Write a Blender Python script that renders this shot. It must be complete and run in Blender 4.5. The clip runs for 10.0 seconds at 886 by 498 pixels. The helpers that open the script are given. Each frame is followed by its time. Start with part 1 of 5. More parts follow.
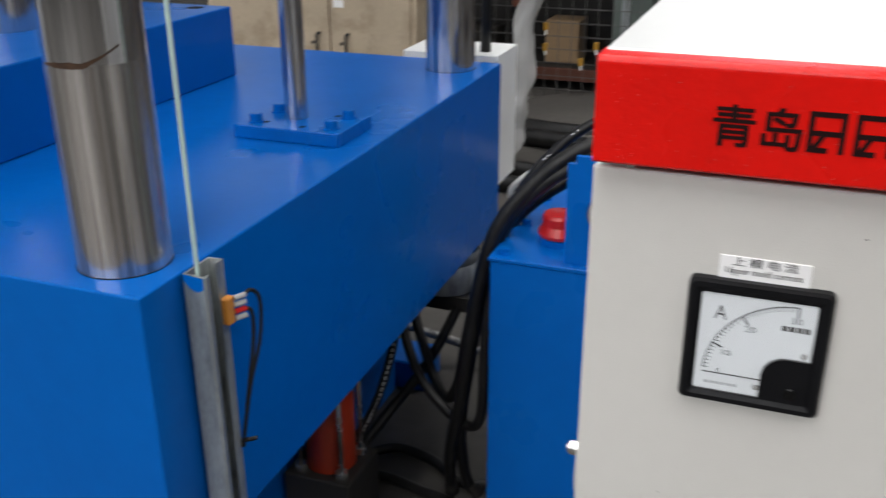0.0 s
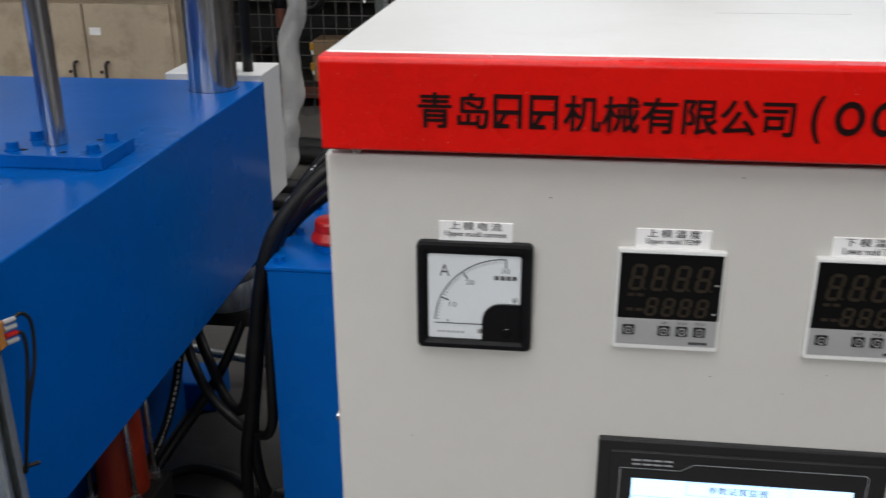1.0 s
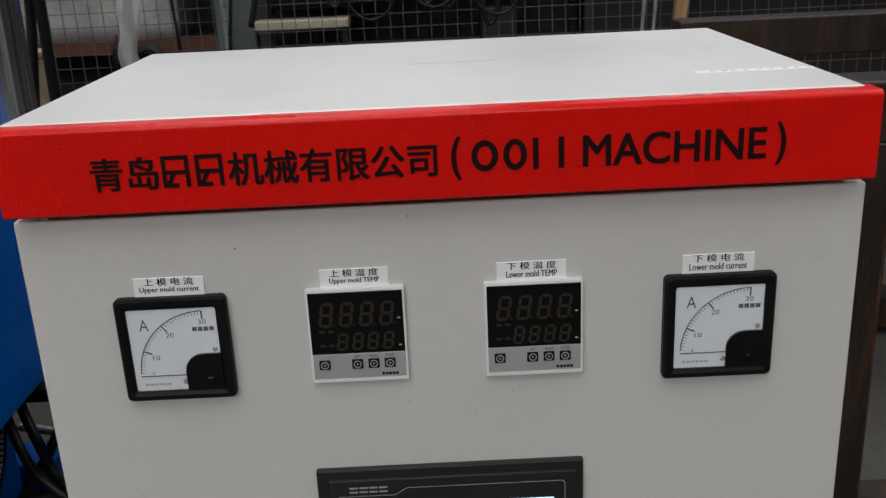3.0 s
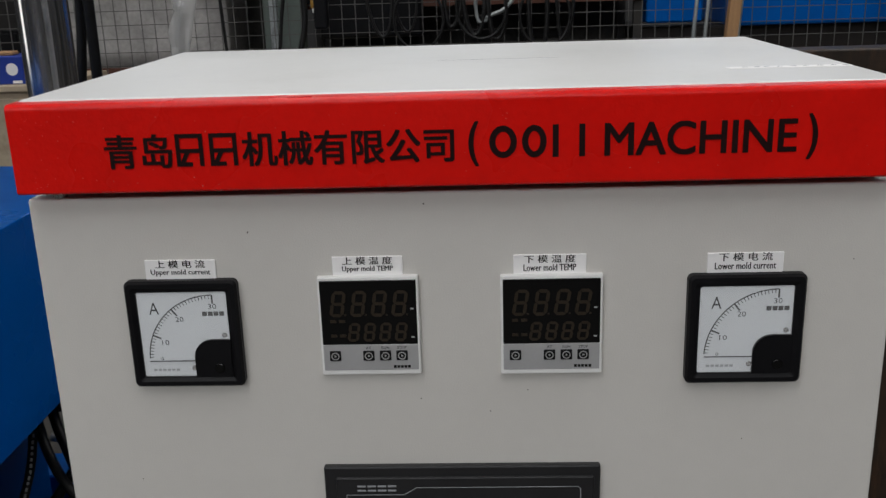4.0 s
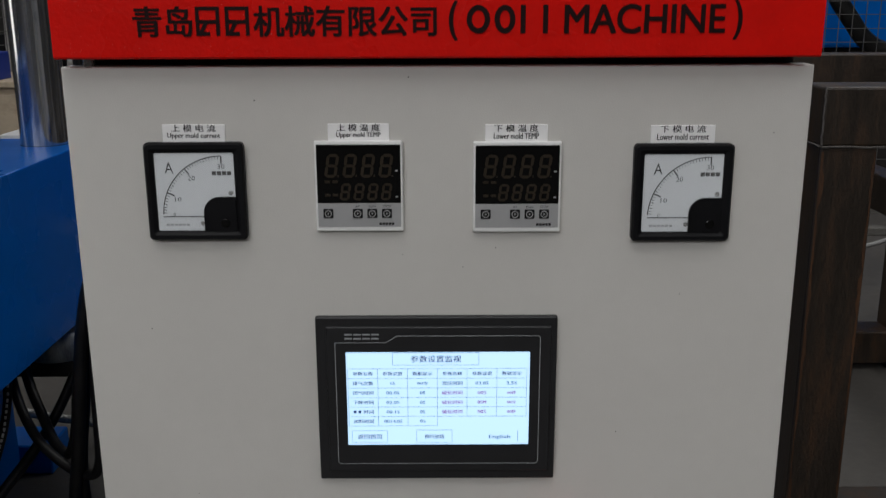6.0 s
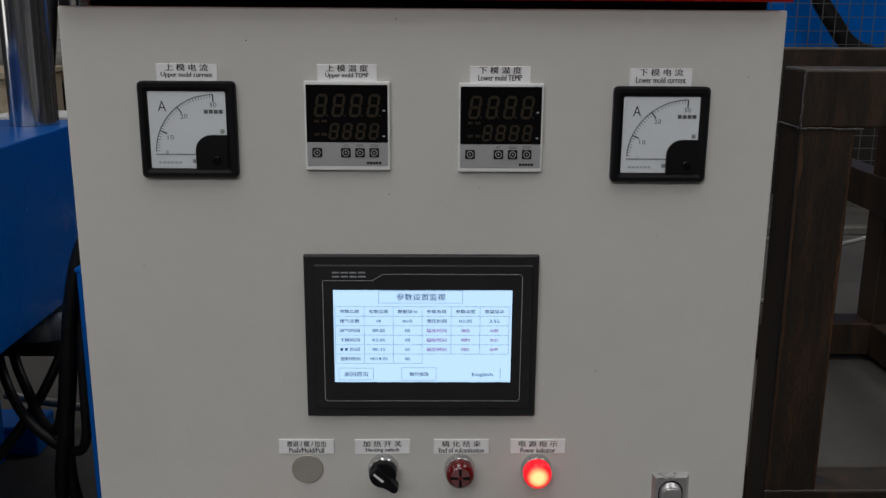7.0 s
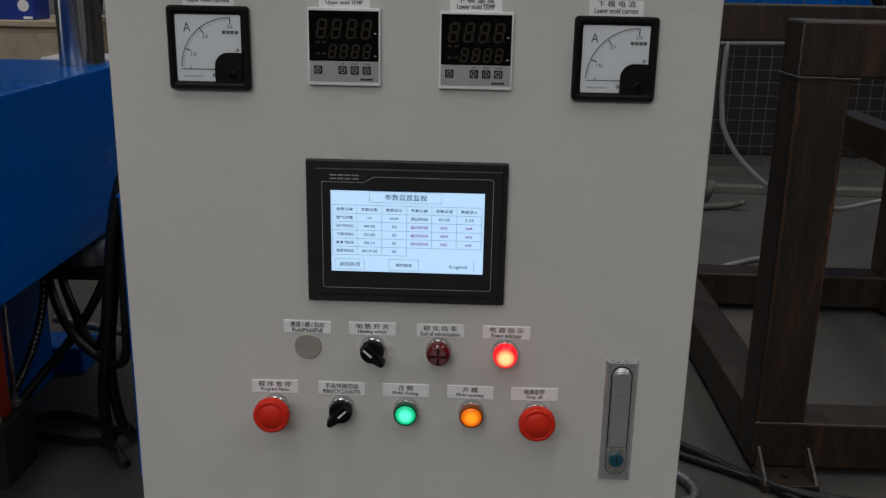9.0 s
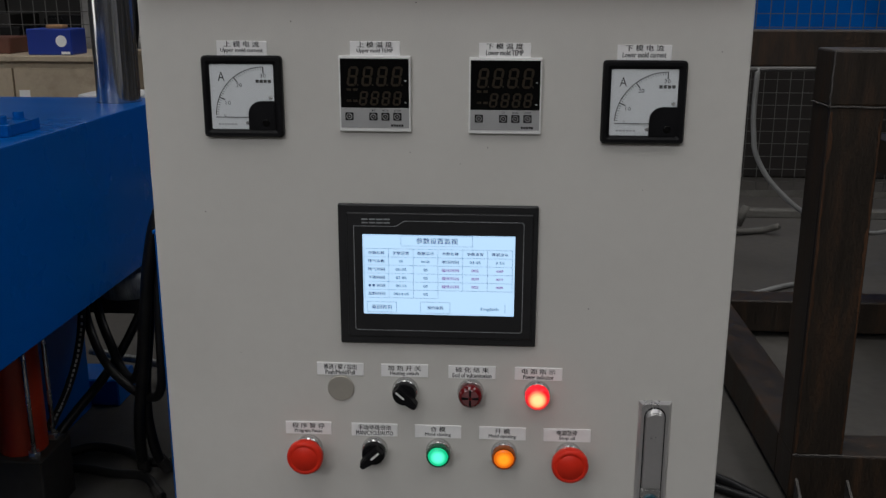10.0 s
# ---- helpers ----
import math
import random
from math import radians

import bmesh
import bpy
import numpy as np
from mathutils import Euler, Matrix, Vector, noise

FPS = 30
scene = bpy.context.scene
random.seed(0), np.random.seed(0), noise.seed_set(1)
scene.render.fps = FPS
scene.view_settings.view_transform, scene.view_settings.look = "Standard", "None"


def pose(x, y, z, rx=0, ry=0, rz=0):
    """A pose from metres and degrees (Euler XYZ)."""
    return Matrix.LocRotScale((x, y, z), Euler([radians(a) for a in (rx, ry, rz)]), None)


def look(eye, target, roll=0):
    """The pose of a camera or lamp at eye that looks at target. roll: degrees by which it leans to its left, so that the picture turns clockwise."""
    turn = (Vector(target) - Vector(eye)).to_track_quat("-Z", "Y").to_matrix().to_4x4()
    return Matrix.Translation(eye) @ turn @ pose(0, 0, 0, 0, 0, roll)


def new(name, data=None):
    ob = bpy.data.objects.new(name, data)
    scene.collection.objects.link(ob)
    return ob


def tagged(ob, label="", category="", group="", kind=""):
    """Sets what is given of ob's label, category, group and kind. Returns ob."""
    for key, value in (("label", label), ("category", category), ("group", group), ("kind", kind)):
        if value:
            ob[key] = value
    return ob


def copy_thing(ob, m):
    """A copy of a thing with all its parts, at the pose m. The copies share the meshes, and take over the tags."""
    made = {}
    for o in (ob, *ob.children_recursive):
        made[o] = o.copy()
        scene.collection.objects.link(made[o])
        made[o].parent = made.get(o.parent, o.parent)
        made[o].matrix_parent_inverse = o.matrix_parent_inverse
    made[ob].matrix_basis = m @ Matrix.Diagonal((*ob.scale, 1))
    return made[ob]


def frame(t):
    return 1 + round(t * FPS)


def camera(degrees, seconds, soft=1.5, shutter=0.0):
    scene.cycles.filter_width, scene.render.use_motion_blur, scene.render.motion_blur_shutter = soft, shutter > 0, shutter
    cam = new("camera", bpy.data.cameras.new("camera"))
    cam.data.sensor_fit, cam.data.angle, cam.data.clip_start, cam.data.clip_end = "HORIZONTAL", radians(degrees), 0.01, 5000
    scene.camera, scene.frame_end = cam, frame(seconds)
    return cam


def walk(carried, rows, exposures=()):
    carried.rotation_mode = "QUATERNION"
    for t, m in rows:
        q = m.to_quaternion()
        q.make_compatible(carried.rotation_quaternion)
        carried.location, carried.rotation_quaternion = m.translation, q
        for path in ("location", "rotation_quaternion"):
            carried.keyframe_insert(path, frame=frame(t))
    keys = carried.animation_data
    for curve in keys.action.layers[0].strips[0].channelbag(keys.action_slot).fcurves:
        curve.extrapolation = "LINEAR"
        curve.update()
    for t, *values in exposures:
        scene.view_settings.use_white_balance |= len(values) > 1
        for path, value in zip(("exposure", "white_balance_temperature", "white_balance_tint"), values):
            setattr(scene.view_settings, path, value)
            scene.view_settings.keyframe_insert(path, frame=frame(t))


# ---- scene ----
cam = camera(50.2, 10.0, soft=1.35, shutter=0.4)
PATH = [
    (0, (-0.199, -0.543, 1.3), (-0.851, 1.182, 0.525), -0.3),
    (0.2, (-0.191, -0.566, 1.299), (-0.731, 1.205, 0.548), 0.7),
    (0.5, (-0.179, -0.584, 1.298), (-0.581, 1.231, 0.56), 0.9),
    (0.8, (-0.164, -0.611, 1.3), (-0.453, 1.229, 0.57), 0.4),
    (1, (-0.148, -0.622, 1.305), (-0.376, 1.224, 0.568), -0.2),
    (1.3, (-0.115, -0.631, 1.311), (-0.270, 1.227, 0.582), -0.6),
    (1.5, (-0.094, -0.631, 1.317), (-0.202, 1.231, 0.595), -0.7),
    (2, (-0.058, -0.636, 1.32), (-0.068, 1.239, 0.623), -1.3),
    (2.5, (-0.034, -0.649, 1.317), (0.018, 1.234, 0.644), -2.0),
    (2.7, (-0.020, -0.655, 1.318), (0.025, 1.230, 0.650), -2.3),
    (3.8, (0.025, -0.652, 1.284), (-0.085, 1.259, 0.708), -2.5),
    (4, (0.019, -0.648, 1.276), (-0.067, 1.267, 0.705), -1.8),
    (4.5, (-0.002, -0.665, 1.253), (-0.04, 1.26, 0.712), -0.7),
    (5, (0.0, -0.706, 1.231), (-0.009, 1.227, 0.718), -0.15),
    (5.5, (0.004, -0.754, 1.215), (0.045, 1.175, 0.692), 0.3),
    (6, (0.004, -0.784, 1.176), (0.006, 1.151, 0.670), -0.2),
    (6.2, (0.003, -0.786, 1.161), (0.003, 1.150, 0.661), -0.35),
    (7.3, (0.008, -0.838, 1.108), (0.045, 1.103, 0.626), 0.55),
    (7.5, (0.017, -0.846, 1.098), (0.042, 1.096, 0.621), 0.7),
    (8, (0.032, -0.868, 1.0955), (0.060, 1.063, 0.575), 0.95),
    (8.5, (0.057, -0.921, 1.096), (0.023, 1.003, 0.551), 0.8),
    (9, (0.066, -0.967, 1.102), (0.010, 0.950, 0.537), 1.1),
    (9.5, (0.079, -0.981, 1.112), (-0.034, 0.942, 0.571), 0.8),
    (10, (0.066, -0.968, 1.124), (-0.057, 0.959, 0.605), 0.1),
]
walk(cam, [(t, look(eye, target, roll)) for t, eye, target, roll in PATH],
     exposures=[(0, 0.05), (0.5, -0.13), (1, -0.31), (1.5, -0.48), (2, -0.60), (2.5, -0.70), (4, -0.76), (5, -0.82), (5.5, -0.85), (6, -0.94), (7.5, -1.21), (8.5, -1.30), (10, -1.22)])

# ---- light: a closed hall with roof lights, a window band behind the camera ----
world = bpy.data.worlds.new("sky")
scene.world = world
world.use_nodes = True
sky = world.node_tree.nodes.new("ShaderNodeTexSky")
sky.sky_type, sky.sun_disc, sky.sun_elevation, sky.sun_rotation = "NISHITA", False, radians(40), radians(200)
world.node_tree.links.new(sky.outputs[0], world.node_tree.nodes["Background"].inputs[0])
world.node_tree.nodes["Background"].inputs[1].default_value = 0.1


def area_lamp(name, m, sx, sy, watts, color=(1, 1, 1)):
    la = bpy.data.lights.new(name, "AREA")
    la.shape, la.size, la.size_y, la.energy, la.color = "RECTANGLE", sx, sy, watts, color
    ob = new(name, la)
    ob.matrix_world = m
    return tagged(ob, kind="structure")


# daylight through the roof lights (lamps stand in their openings)
ROOF_LIGHTS = ((-6.0, 2.4), (-1.0, 2.4), (4.0, 2.4))
for lx, wide in ROOF_LIGHTS:
    area_lamp("roof_light", pose(lx, {-6.0: -0.9, -1.0: -0.9, 4.0: 0.95}[lx], 6.75), wide - 0.2, 12.4, {-6.0: 185, -1.0: 525, 4.0: 475}[lx], (1.0, 0.985, 0.96))
# daylight through the window band in the wall behind the camera
SOUTH = ((-7.6, -5.4), (-4.1, -1.9), (-0.6, 1.6))
for wa, wb in SOUTH:
    area_lamp("window_light", pose((wa + wb) / 2, -8.8, 5.35, 90, 0, 0), wb - wa, 1.9, 205, (0.97, 0.98, 1.0))
# daylight through the high windows of the far wall
NORTH = ((-8.6, -6.4), (-5.1, -2.9), (-1.6, 0.6), (1.9, 4.1))
for wa, wb in NORTH:
    area_lamp("window_light", pose((wa + wb) / 2, 10.8, 4.3, -90, 0, 0), wb - wa, 2.2, 16, (0.96, 0.98, 1.0))
# unseen lamp in the west wall, added to streak the columns' left sides
area_lamp("column_fill_lamp", pose(-11.8, -1.0, 2.0, 0, -90, 0), 3.4, 3.0, 75, (0.97, 0.98, 1.0))


# ---- materials ----
def mat(name, base, rough=0.5, metal=0.0, var=0.12, scale=6.0, fine=90.0, bump=0.0, bump_scale=400.0, coat=0.0,
        dirt_reflect=None, dirt_reflect_amount=0.0, dirt_reflect_scale=9.0, stretch=(1, 1, 1), piece=0.0, spec=0.5):
    """A painted, cast or rolled surface: two scales of tone, soft stains (on column steel: painted reflections), fine
    relief.
    """
    m = bpy.data.materials.new(name)
    m.use_nodes = True
    nt = m.node_tree
    p = nt.nodes["Principled BSDF"]
    p.inputs["Metallic"].default_value = metal
    p.inputs["Coat Weight"].default_value = coat
    p.inputs["Coat Roughness"].default_value = 0.15
    p.inputs["Specular IOR Level"].default_value = spec
    tc = nt.nodes.new("ShaderNodeTexCoord")
    mp = nt.nodes.new("ShaderNodeMapping")
    mp.inputs["Scale"].default_value = stretch
    nt.links.new(tc.outputs["Object"], mp.inputs["Vector"])

    def noise_at(s, detail=4.0, rough_=0.55):
        n = nt.nodes.new("ShaderNodeTexNoise")
        n.inputs["Scale"].default_value, n.inputs["Detail"].default_value = s, detail
        n.inputs["Roughness"].default_value = rough_
        nt.links.new(mp.outputs[0], n.inputs["Vector"])
        return n.outputs["Fac"]

    def ramp(src, lo, hi, a, b):
        r = nt.nodes.new("ShaderNodeMapRange")
        r.inputs["From Min"].default_value, r.inputs["From Max"].default_value = lo, hi
        r.inputs["To Min"].default_value, r.inputs["To Max"].default_value = a, b
        nt.links.new(src, r.inputs["Value"])
        return r.outputs[0]

    def times(a, b):
        k = nt.nodes.new("ShaderNodeMath")
        k.operation = "MULTIPLY"
        nt.links.new(a, k.inputs[0])
        nt.links.new(b, k.inputs[1])
        return k.outputs[0]

    broad, grain = noise_at(scale), noise_at(fine, 3.0)
    tone = times(ramp(broad, 0.25, 0.75, 1 - var, 1 + var), ramp(grain, 0.25, 0.75, 1 - var * 0.5, 1 + var * 0.5))
    if piece:
        info = nt.nodes.new("ShaderNodeObjectInfo")
        tone = times(tone, ramp(info.outputs["Random"], 0, 1, 1 - piece, 1 + piece))
    mul = nt.nodes.new("ShaderNodeVectorMath")
    mul.operation = "SCALE"
    mul.inputs[0].default_value = base
    nt.links.new(tone, mul.inputs["Scale"])
    colour = mul.outputs[0]
    if dirt_reflect is not None:
        mix = nt.nodes.new("ShaderNodeMix")
        mix.data_type = "RGBA"
        mix.inputs["B"].default_value = (*dirt_reflect, 1)
        nt.links.new(times(ramp(noise_at(dirt_reflect_scale, 6.0, 0.65), 0.48, 0.72, 0, dirt_reflect_amount), ramp(broad, 0.3, 0.6, 0.4, 1)), mix.inputs["Factor"])
        nt.links.new(colour, mix.inputs["A"])
        colour = mix.outputs["Result"]
    nt.links.new(colour, p.inputs["Base Color"])
    nt.links.new(ramp(broad, 0.2, 0.8, max(rough - 0.08, 0.02), min(rough + 0.1, 1)), p.inputs["Roughness"])
    if bump:
        b = nt.nodes.new("ShaderNodeBump")
        b.inputs["Strength"].default_value, b.inputs["Distance"].default_value = min(bump, 1.0), 0.001
        nt.links.new(noise_at(bump_scale, 2.0), b.inputs["Height"])
        nt.links.new(b.outputs[0], p.inputs["Normal"])
    return m


def glow(name, color, strength, base=(0.02, 0.02, 0.02)):
    m = bpy.data.materials.new(name)
    m.use_nodes = True
    p = m.node_tree.nodes["Principled BSDF"]
    p.inputs["Base Color"].default_value = (*base, 1)
    p.inputs["Emission Color"].default_value = (*color, 1)
    p.inputs["Emission Strength"].default_value = strength
    p.inputs["Roughness"].default_value = 0.25
    return m


def glow_lens(name, inner, outer, s_in, s_out, radius, base):
    """A lit lens round the y axis: the lamp behind it is brightest in the middle."""
    m = glow(name, inner, s_in, base)
    nt = m.node_tree
    p = nt.nodes["Principled BSDF"]
    tc, sep = nt.nodes.new("ShaderNodeTexCoord"), nt.nodes.new("ShaderNodeVectorMath")
    sep.operation = "MULTIPLY"
    sep.inputs[1].default_value = (1, 0, 1)
    nt.links.new(tc.outputs["Object"], sep.inputs[0])
    ln = nt.nodes.new("ShaderNodeVectorMath")
    ln.operation = "LENGTH"
    nt.links.new(sep.outputs[0], ln.inputs[0])
    r = nt.nodes.new("ShaderNodeMapRange")
    r.interpolation_type = "SMOOTHSTEP"
    r.inputs["From Min"].default_value, r.inputs["From Max"].default_value = radius * 0.30, radius * 0.92
    nt.links.new(ln.outputs["Value"], r.inputs["Value"])
    mix = nt.nodes.new("ShaderNodeMix")
    mix.data_type = "RGBA"
    mix.inputs["A"].default_value = (*(c * s_in for c in inner), 1)
    mix.inputs["B"].default_value = (*(c * s_out for c in outer), 1)
    nt.links.new(r.outputs[0], mix.inputs["Factor"])
    nt.links.new(mix.outputs["Result"], p.inputs["Emission Color"])
    p.inputs["Emission Strength"].default_value = 1.0
    return m


def clear(name, tint=(1, 1, 1), rough=0.02, alpha=0.25):
    """Thin clear plastic: mostly see-through, glossy on top."""
    m = bpy.data.materials.new(name)
    m.use_nodes = True
    p = m.node_tree.nodes["Principled BSDF"]
    p.inputs["Base Color"].default_value = (*tint, 1)
    p.inputs["Roughness"].default_value = rough
    p.inputs["Alpha"].default_value = alpha
    return m


M_PANEL = mat("cabinet_paint", (0.602, 0.585, 0.548), 0.42, var=0.025, scale=3, fine=60, bump=0.22, bump_scale=900, dirt_reflect=(0.30, 0.28, 0.25), dirt_reflect_amount=0.10, dirt_reflect_scale=5)
M_TOP = mat("cap_top_paint", (0.68, 0.68, 0.665), 0.36, var=0.03, scale=4, fine=70, bump=0.15, bump_scale=700, dirt_reflect=(0.35, 0.34, 0.31), dirt_reflect_amount=0.14, dirt_reflect_scale=7)
M_RED = mat("red_paint", (0.66, 0.0065, 0.0035), 0.27, spec=0.22, var=0.07, scale=5, fine=160, bump=0.35, bump_scale=320, dirt_reflect=(0.40, 0.004, 0.003), dirt_reflect_amount=0.35, dirt_reflect_scale=14)
M_BLUE = mat("blue_enamel", (0.0001, 0.104, 0.430), 0.30, spec=0.13, var=0.06, scale=2, fine=30, bump=0.16, bump_scale=60, dirt_reflect=(0.002, 0.05, 0.23), dirt_reflect_amount=0.22, dirt_reflect_scale=4)
# long streaks in both column steels paint in the surroundings they would mirror
M_CHROME = mat("ground_steel", (0.70, 0.69, 0.68), 0.13, 0.95, var=0.55, scale=4, fine=16, stretch=(14, 14, 0.15), dirt_reflect=(0.16, 0.13, 0.11), dirt_reflect_amount=0.6, dirt_reflect_scale=4.0, bump=0.12, bump_scale=11)
M_OILED_STREAKS = mat("oiled_steel_streaks", (0.60, 0.575, 0.545), 0.22, 0.85, var=0.9, scale=3.5, fine=16, stretch=(14, 14, 0.15), dirt_reflect=(0.19, 0.14, 0.11), dirt_reflect_amount=0.9, dirt_reflect_scale=2.5, bump=0.30, bump_scale=9)
M_ZINC = mat("galvanised_steel", (0.34, 0.365, 0.365), 0.40, 0.5, var=0.55, scale=14, fine=90, stretch=(5, 5, 1), dirt_reflect=(0.16, 0.17, 0.16), dirt_reflect_amount=0.75, dirt_reflect_scale=7, bump=0.3, bump_scale=120)
M_SATIN = mat("satin_zinc", (0.60, 0.60, 0.59), 0.24, 0.9, var=0.06, scale=20, fine=200)
M_BROWN = mat("dark_varnished_steel", (0.021, 0.0145, 0.0095), 0.46, 0.15, var=0.38, scale=5, fine=45, stretch=(4, 4, 0.7), dirt_reflect=(0.080, 0.030, 0.008), dirt_reflect_amount=0.45, dirt_reflect_scale=5, bump=0.45, bump_scale=70)
M_RUST = mat("rust_stain", (0.052, 0.021, 0.007), 0.6, 0.1, var=0.5, scale=16, fine=120, stretch=(1, 1, 0.3))
M_WELD = mat("weld_bead", (0.085, 0.078, 0.072), 0.6, 0.4, var=0.3, scale=60, fine=300, bump=0.8, bump_scale=300)
M_FLOOR = mat("floor_concrete", (0.060, 0.055, 0.049), 0.6, var=0.32, scale=1.6, fine=25, bump=0.35, bump_scale=120, dirt_reflect=(0.085, 0.076, 0.066), dirt_reflect_amount=0.6, dirt_reflect_scale=2.2)
M_BLACK = mat("black_plastic", (0.005, 0.005, 0.006), 0.45, spec=0.16, var=0.15, scale=30, fine=300, bump=0.15, bump_scale=900)
M_FASCIA = mat("charcoal_fascia", (0.017, 0.017, 0.018), 0.38, spec=0.35, var=0.1, scale=20, fine=300, bump=0.1, bump_scale=900)
M_DARKGLOSS = mat("smoked_window", (0.004, 0.004, 0.004), 0.12, spec=0.2, var=0.1, scale=10, fine=80)
M_RUBBER = mat("hose_rubber", (0.008, 0.0078, 0.0078), 0.42, spec=0.3, var=0.3, scale=8, fine=70, dirt_reflect=(0.03, 0.028, 0.025), dirt_reflect_amount=0.35, dirt_reflect_scale=12)
M_LOCK = mat("brushed_zinc", (0.55, 0.54, 0.54), 0.30, 0.75, var=0.05, scale=20, fine=200)
M_FLECK = mat("paint_fleck", (0.50, 0.10, 0.08), 0.5, var=0.1)
M_BRAID = mat("steel_braid", (0.26, 0.26, 0.25), 0.45, 0.8, var=0.6, scale=90, fine=400)
M_WHITEPL = mat("white_plastic", (0.78, 0.78, 0.76), 0.4, var=0.03, scale=20, fine=200)
M_PAPER = mat("label_film", (0.88, 0.87, 0.86), 0.45, var=0.03, scale=30, fine=300)
M_DIAL = mat("dial_card", (0.60, 0.63, 0.65), 0.5, var=0.02, scale=30, fine=200)
M_INK = mat("black_ink", (0.006, 0.005, 0.005), 0.6, var=0.05, spec=0.12)
M_CAPINK = mat("ink_on_red", (0.013, 0.0035, 0.0035), 0.5, var=0.1, spec=0.12)
M_GREYPL = mat("silver_plastic", (0.40, 0.40, 0.40), 0.4, 0.2, var=0.04, scale=30, fine=300)
M_SEG = mat("unlit_segment", (0.030, 0.023, 0.016), 0.35, spec=0.15, var=0.05)
M_REDPL = mat("red_plastic", (0.70, 0.028, 0.012), 0.40, spec=0.22, var=0.05, scale=30, fine=200)
M_CAPRED = mat("deep_red_plastic", (0.42, 0.012, 0.012), 0.3, var=0.08, scale=30, fine=200)
M_DARKRED = mat("unlit_red_lens", (0.13, 0.006, 0.008), 0.10, var=0.1, scale=60, fine=300, coat=0.6)
M_ORANGE = mat("orange_paint", (0.38, 0.031, 0.007), 0.4, var=0.16, scale=8, fine=60, dirt_reflect=(0.2, 0.03, 0.01), dirt_reflect_amount=0.5)
M_BEIGE = mat("beige_enamel", (0.45, 0.365, 0.26), 0.5, var=0.10, scale=4, fine=50, dirt_reflect=(0.17, 0.11, 0.06), dirt_reflect_amount=0.7, dirt_reflect_scale=7)
M_WOOD = mat("raw_board", (0.36, 0.20, 0.09), 0.6, var=0.2, scale=3, fine=40, stretch=(8, 8, 0.7))
M_WIRE = mat("fence_wire", (0.13, 0.125, 0.12), 0.5, 0.6, var=0.2, scale=6)
M_DARKSTEEL = mat("dark_shelf_steel", (0.026, 0.0235, 0.021), 0.6, 0.2, var=0.3, scale=5, fine=50)
# very dark brown with flat horizontal bands of tone
M_DEEPBROWN = mat("banded_brown_steel", (0.013, 0.0095, 0.0075), 0.7, var=0.6, scale=3, fine=40, stretch=(0.6, 1, 3))
M_WALL = mat("hall_wall", (0.045, 0.045, 0.045), 0.8, var=0.1, scale=0.8, fine=10)
M_ROOF = mat("roof_sheet", (0.16, 0.16, 0.17), 0.6, var=0.08, scale=0.6, fine=8)
M_RUSTBEAM = mat("orange_rack_beam", (0.10, 0.033, 0.018), 0.55, var=0.2, scale=6, fine=50)
M_CLOTH = mat("grey_sheeting", (0.36, 0.345, 0.33), 0.45, var=0.3, scale=6, fine=40, bump=0.6, bump_scale=30)
M_CARD = mat("cardboard", (0.30, 0.20, 0.11), 0.75, var=0.12, scale=8, fine=60)
M_TAN = mat("tan_plastic", (0.50, 0.20, 0.03), 0.5, var=0.12, scale=40)
M_YELLOW = mat("yellow_clip", (0.38, 0.20, 0.02), 0.45, var=0.08)
M_BOXBLUE = mat("blue_plastic_box", (0.008, 0.035, 0.28), 0.4, var=0.06, scale=10)
M_FILM = clear("wrapping_film", (0.80, 0.79, 0.77), 0.10, 0.38)
M_MINT = mat("pale_green_enamel", (0.11, 0.135, 0.12), 0.5, var=0.1, scale=5, fine=40)
M_CREAM = mat("cream_board", (0.52, 0.45, 0.34), 0.6, var=0.1, scale=5, fine=40)
M_DUST = mat("dusty_scrap", (0.10, 0.095, 0.085), 0.8, var=0.25, scale=9, fine=60)
M_WINDOW = clear("meter_window", (1, 1, 1), 0.04, 0.07)
M_DRAIN = mat("grey_drain_hose", (0.24, 0.24, 0.235), 0.5, var=0.12, scale=12, fine=90)
M_GREENROD = mat("pale_cable", (0.42, 0.55, 0.50), 0.35, var=0.06)
M_TEAL = mat("teal_lock_barrel", (0.008, 0.065, 0.09), 0.35, var=0.1)
M_SCREEN = glow("lit_screen", (0.50, 0.74, 1.0), 2.4)
M_SCRLINE = glow("lit_screen_line", (0.09, 0.14, 0.36), 0.95)
M_SCRRULE = glow("lit_screen_rule", (0.19, 0.30, 0.58), 1.1)
M_SCRVALUE = glow("lit_screen_value", (0.10, 0.22, 0.48), 1.1)
M_SCRPINK = glow("lit_screen_pink", (0.42, 0.17, 0.62), 1.2)
M_LAMPRED = glow_lens("lit_red_lens", (1.0, 0.50, 0.20), (1.0, 0.006, 0.022), 4.0, 1.9, 0.0125, (0.4, 0.01, 0.01))
M_LAMPGREEN = glow_lens("lit_green_lens", (0.10, 1.0, 0.60), (0.0, 0.62, 0.28), 3.2, 1.9, 0.0112, (0.01, 0.2, 0.08))
M_LAMPORANGE = glow_lens("lit_orange_lens", (1.0, 0.30, 0.012), (0.80, 0.14, 0.0), 2.8, 1.8, 0.0112, (0.4, 0.1, 0.01))
M_LENSRIM = mat("lens_rim_green", (0.01, 0.10, 0.05), 0.2, var=0.1)
M_RIMORANGE = mat("lens_rim_orange", (0.30, 0.07, 0.01), 0.2, var=0.1)
M_LOGO = mat("silver_print", (0.30, 0.31, 0.32), 0.4, var=0.03)
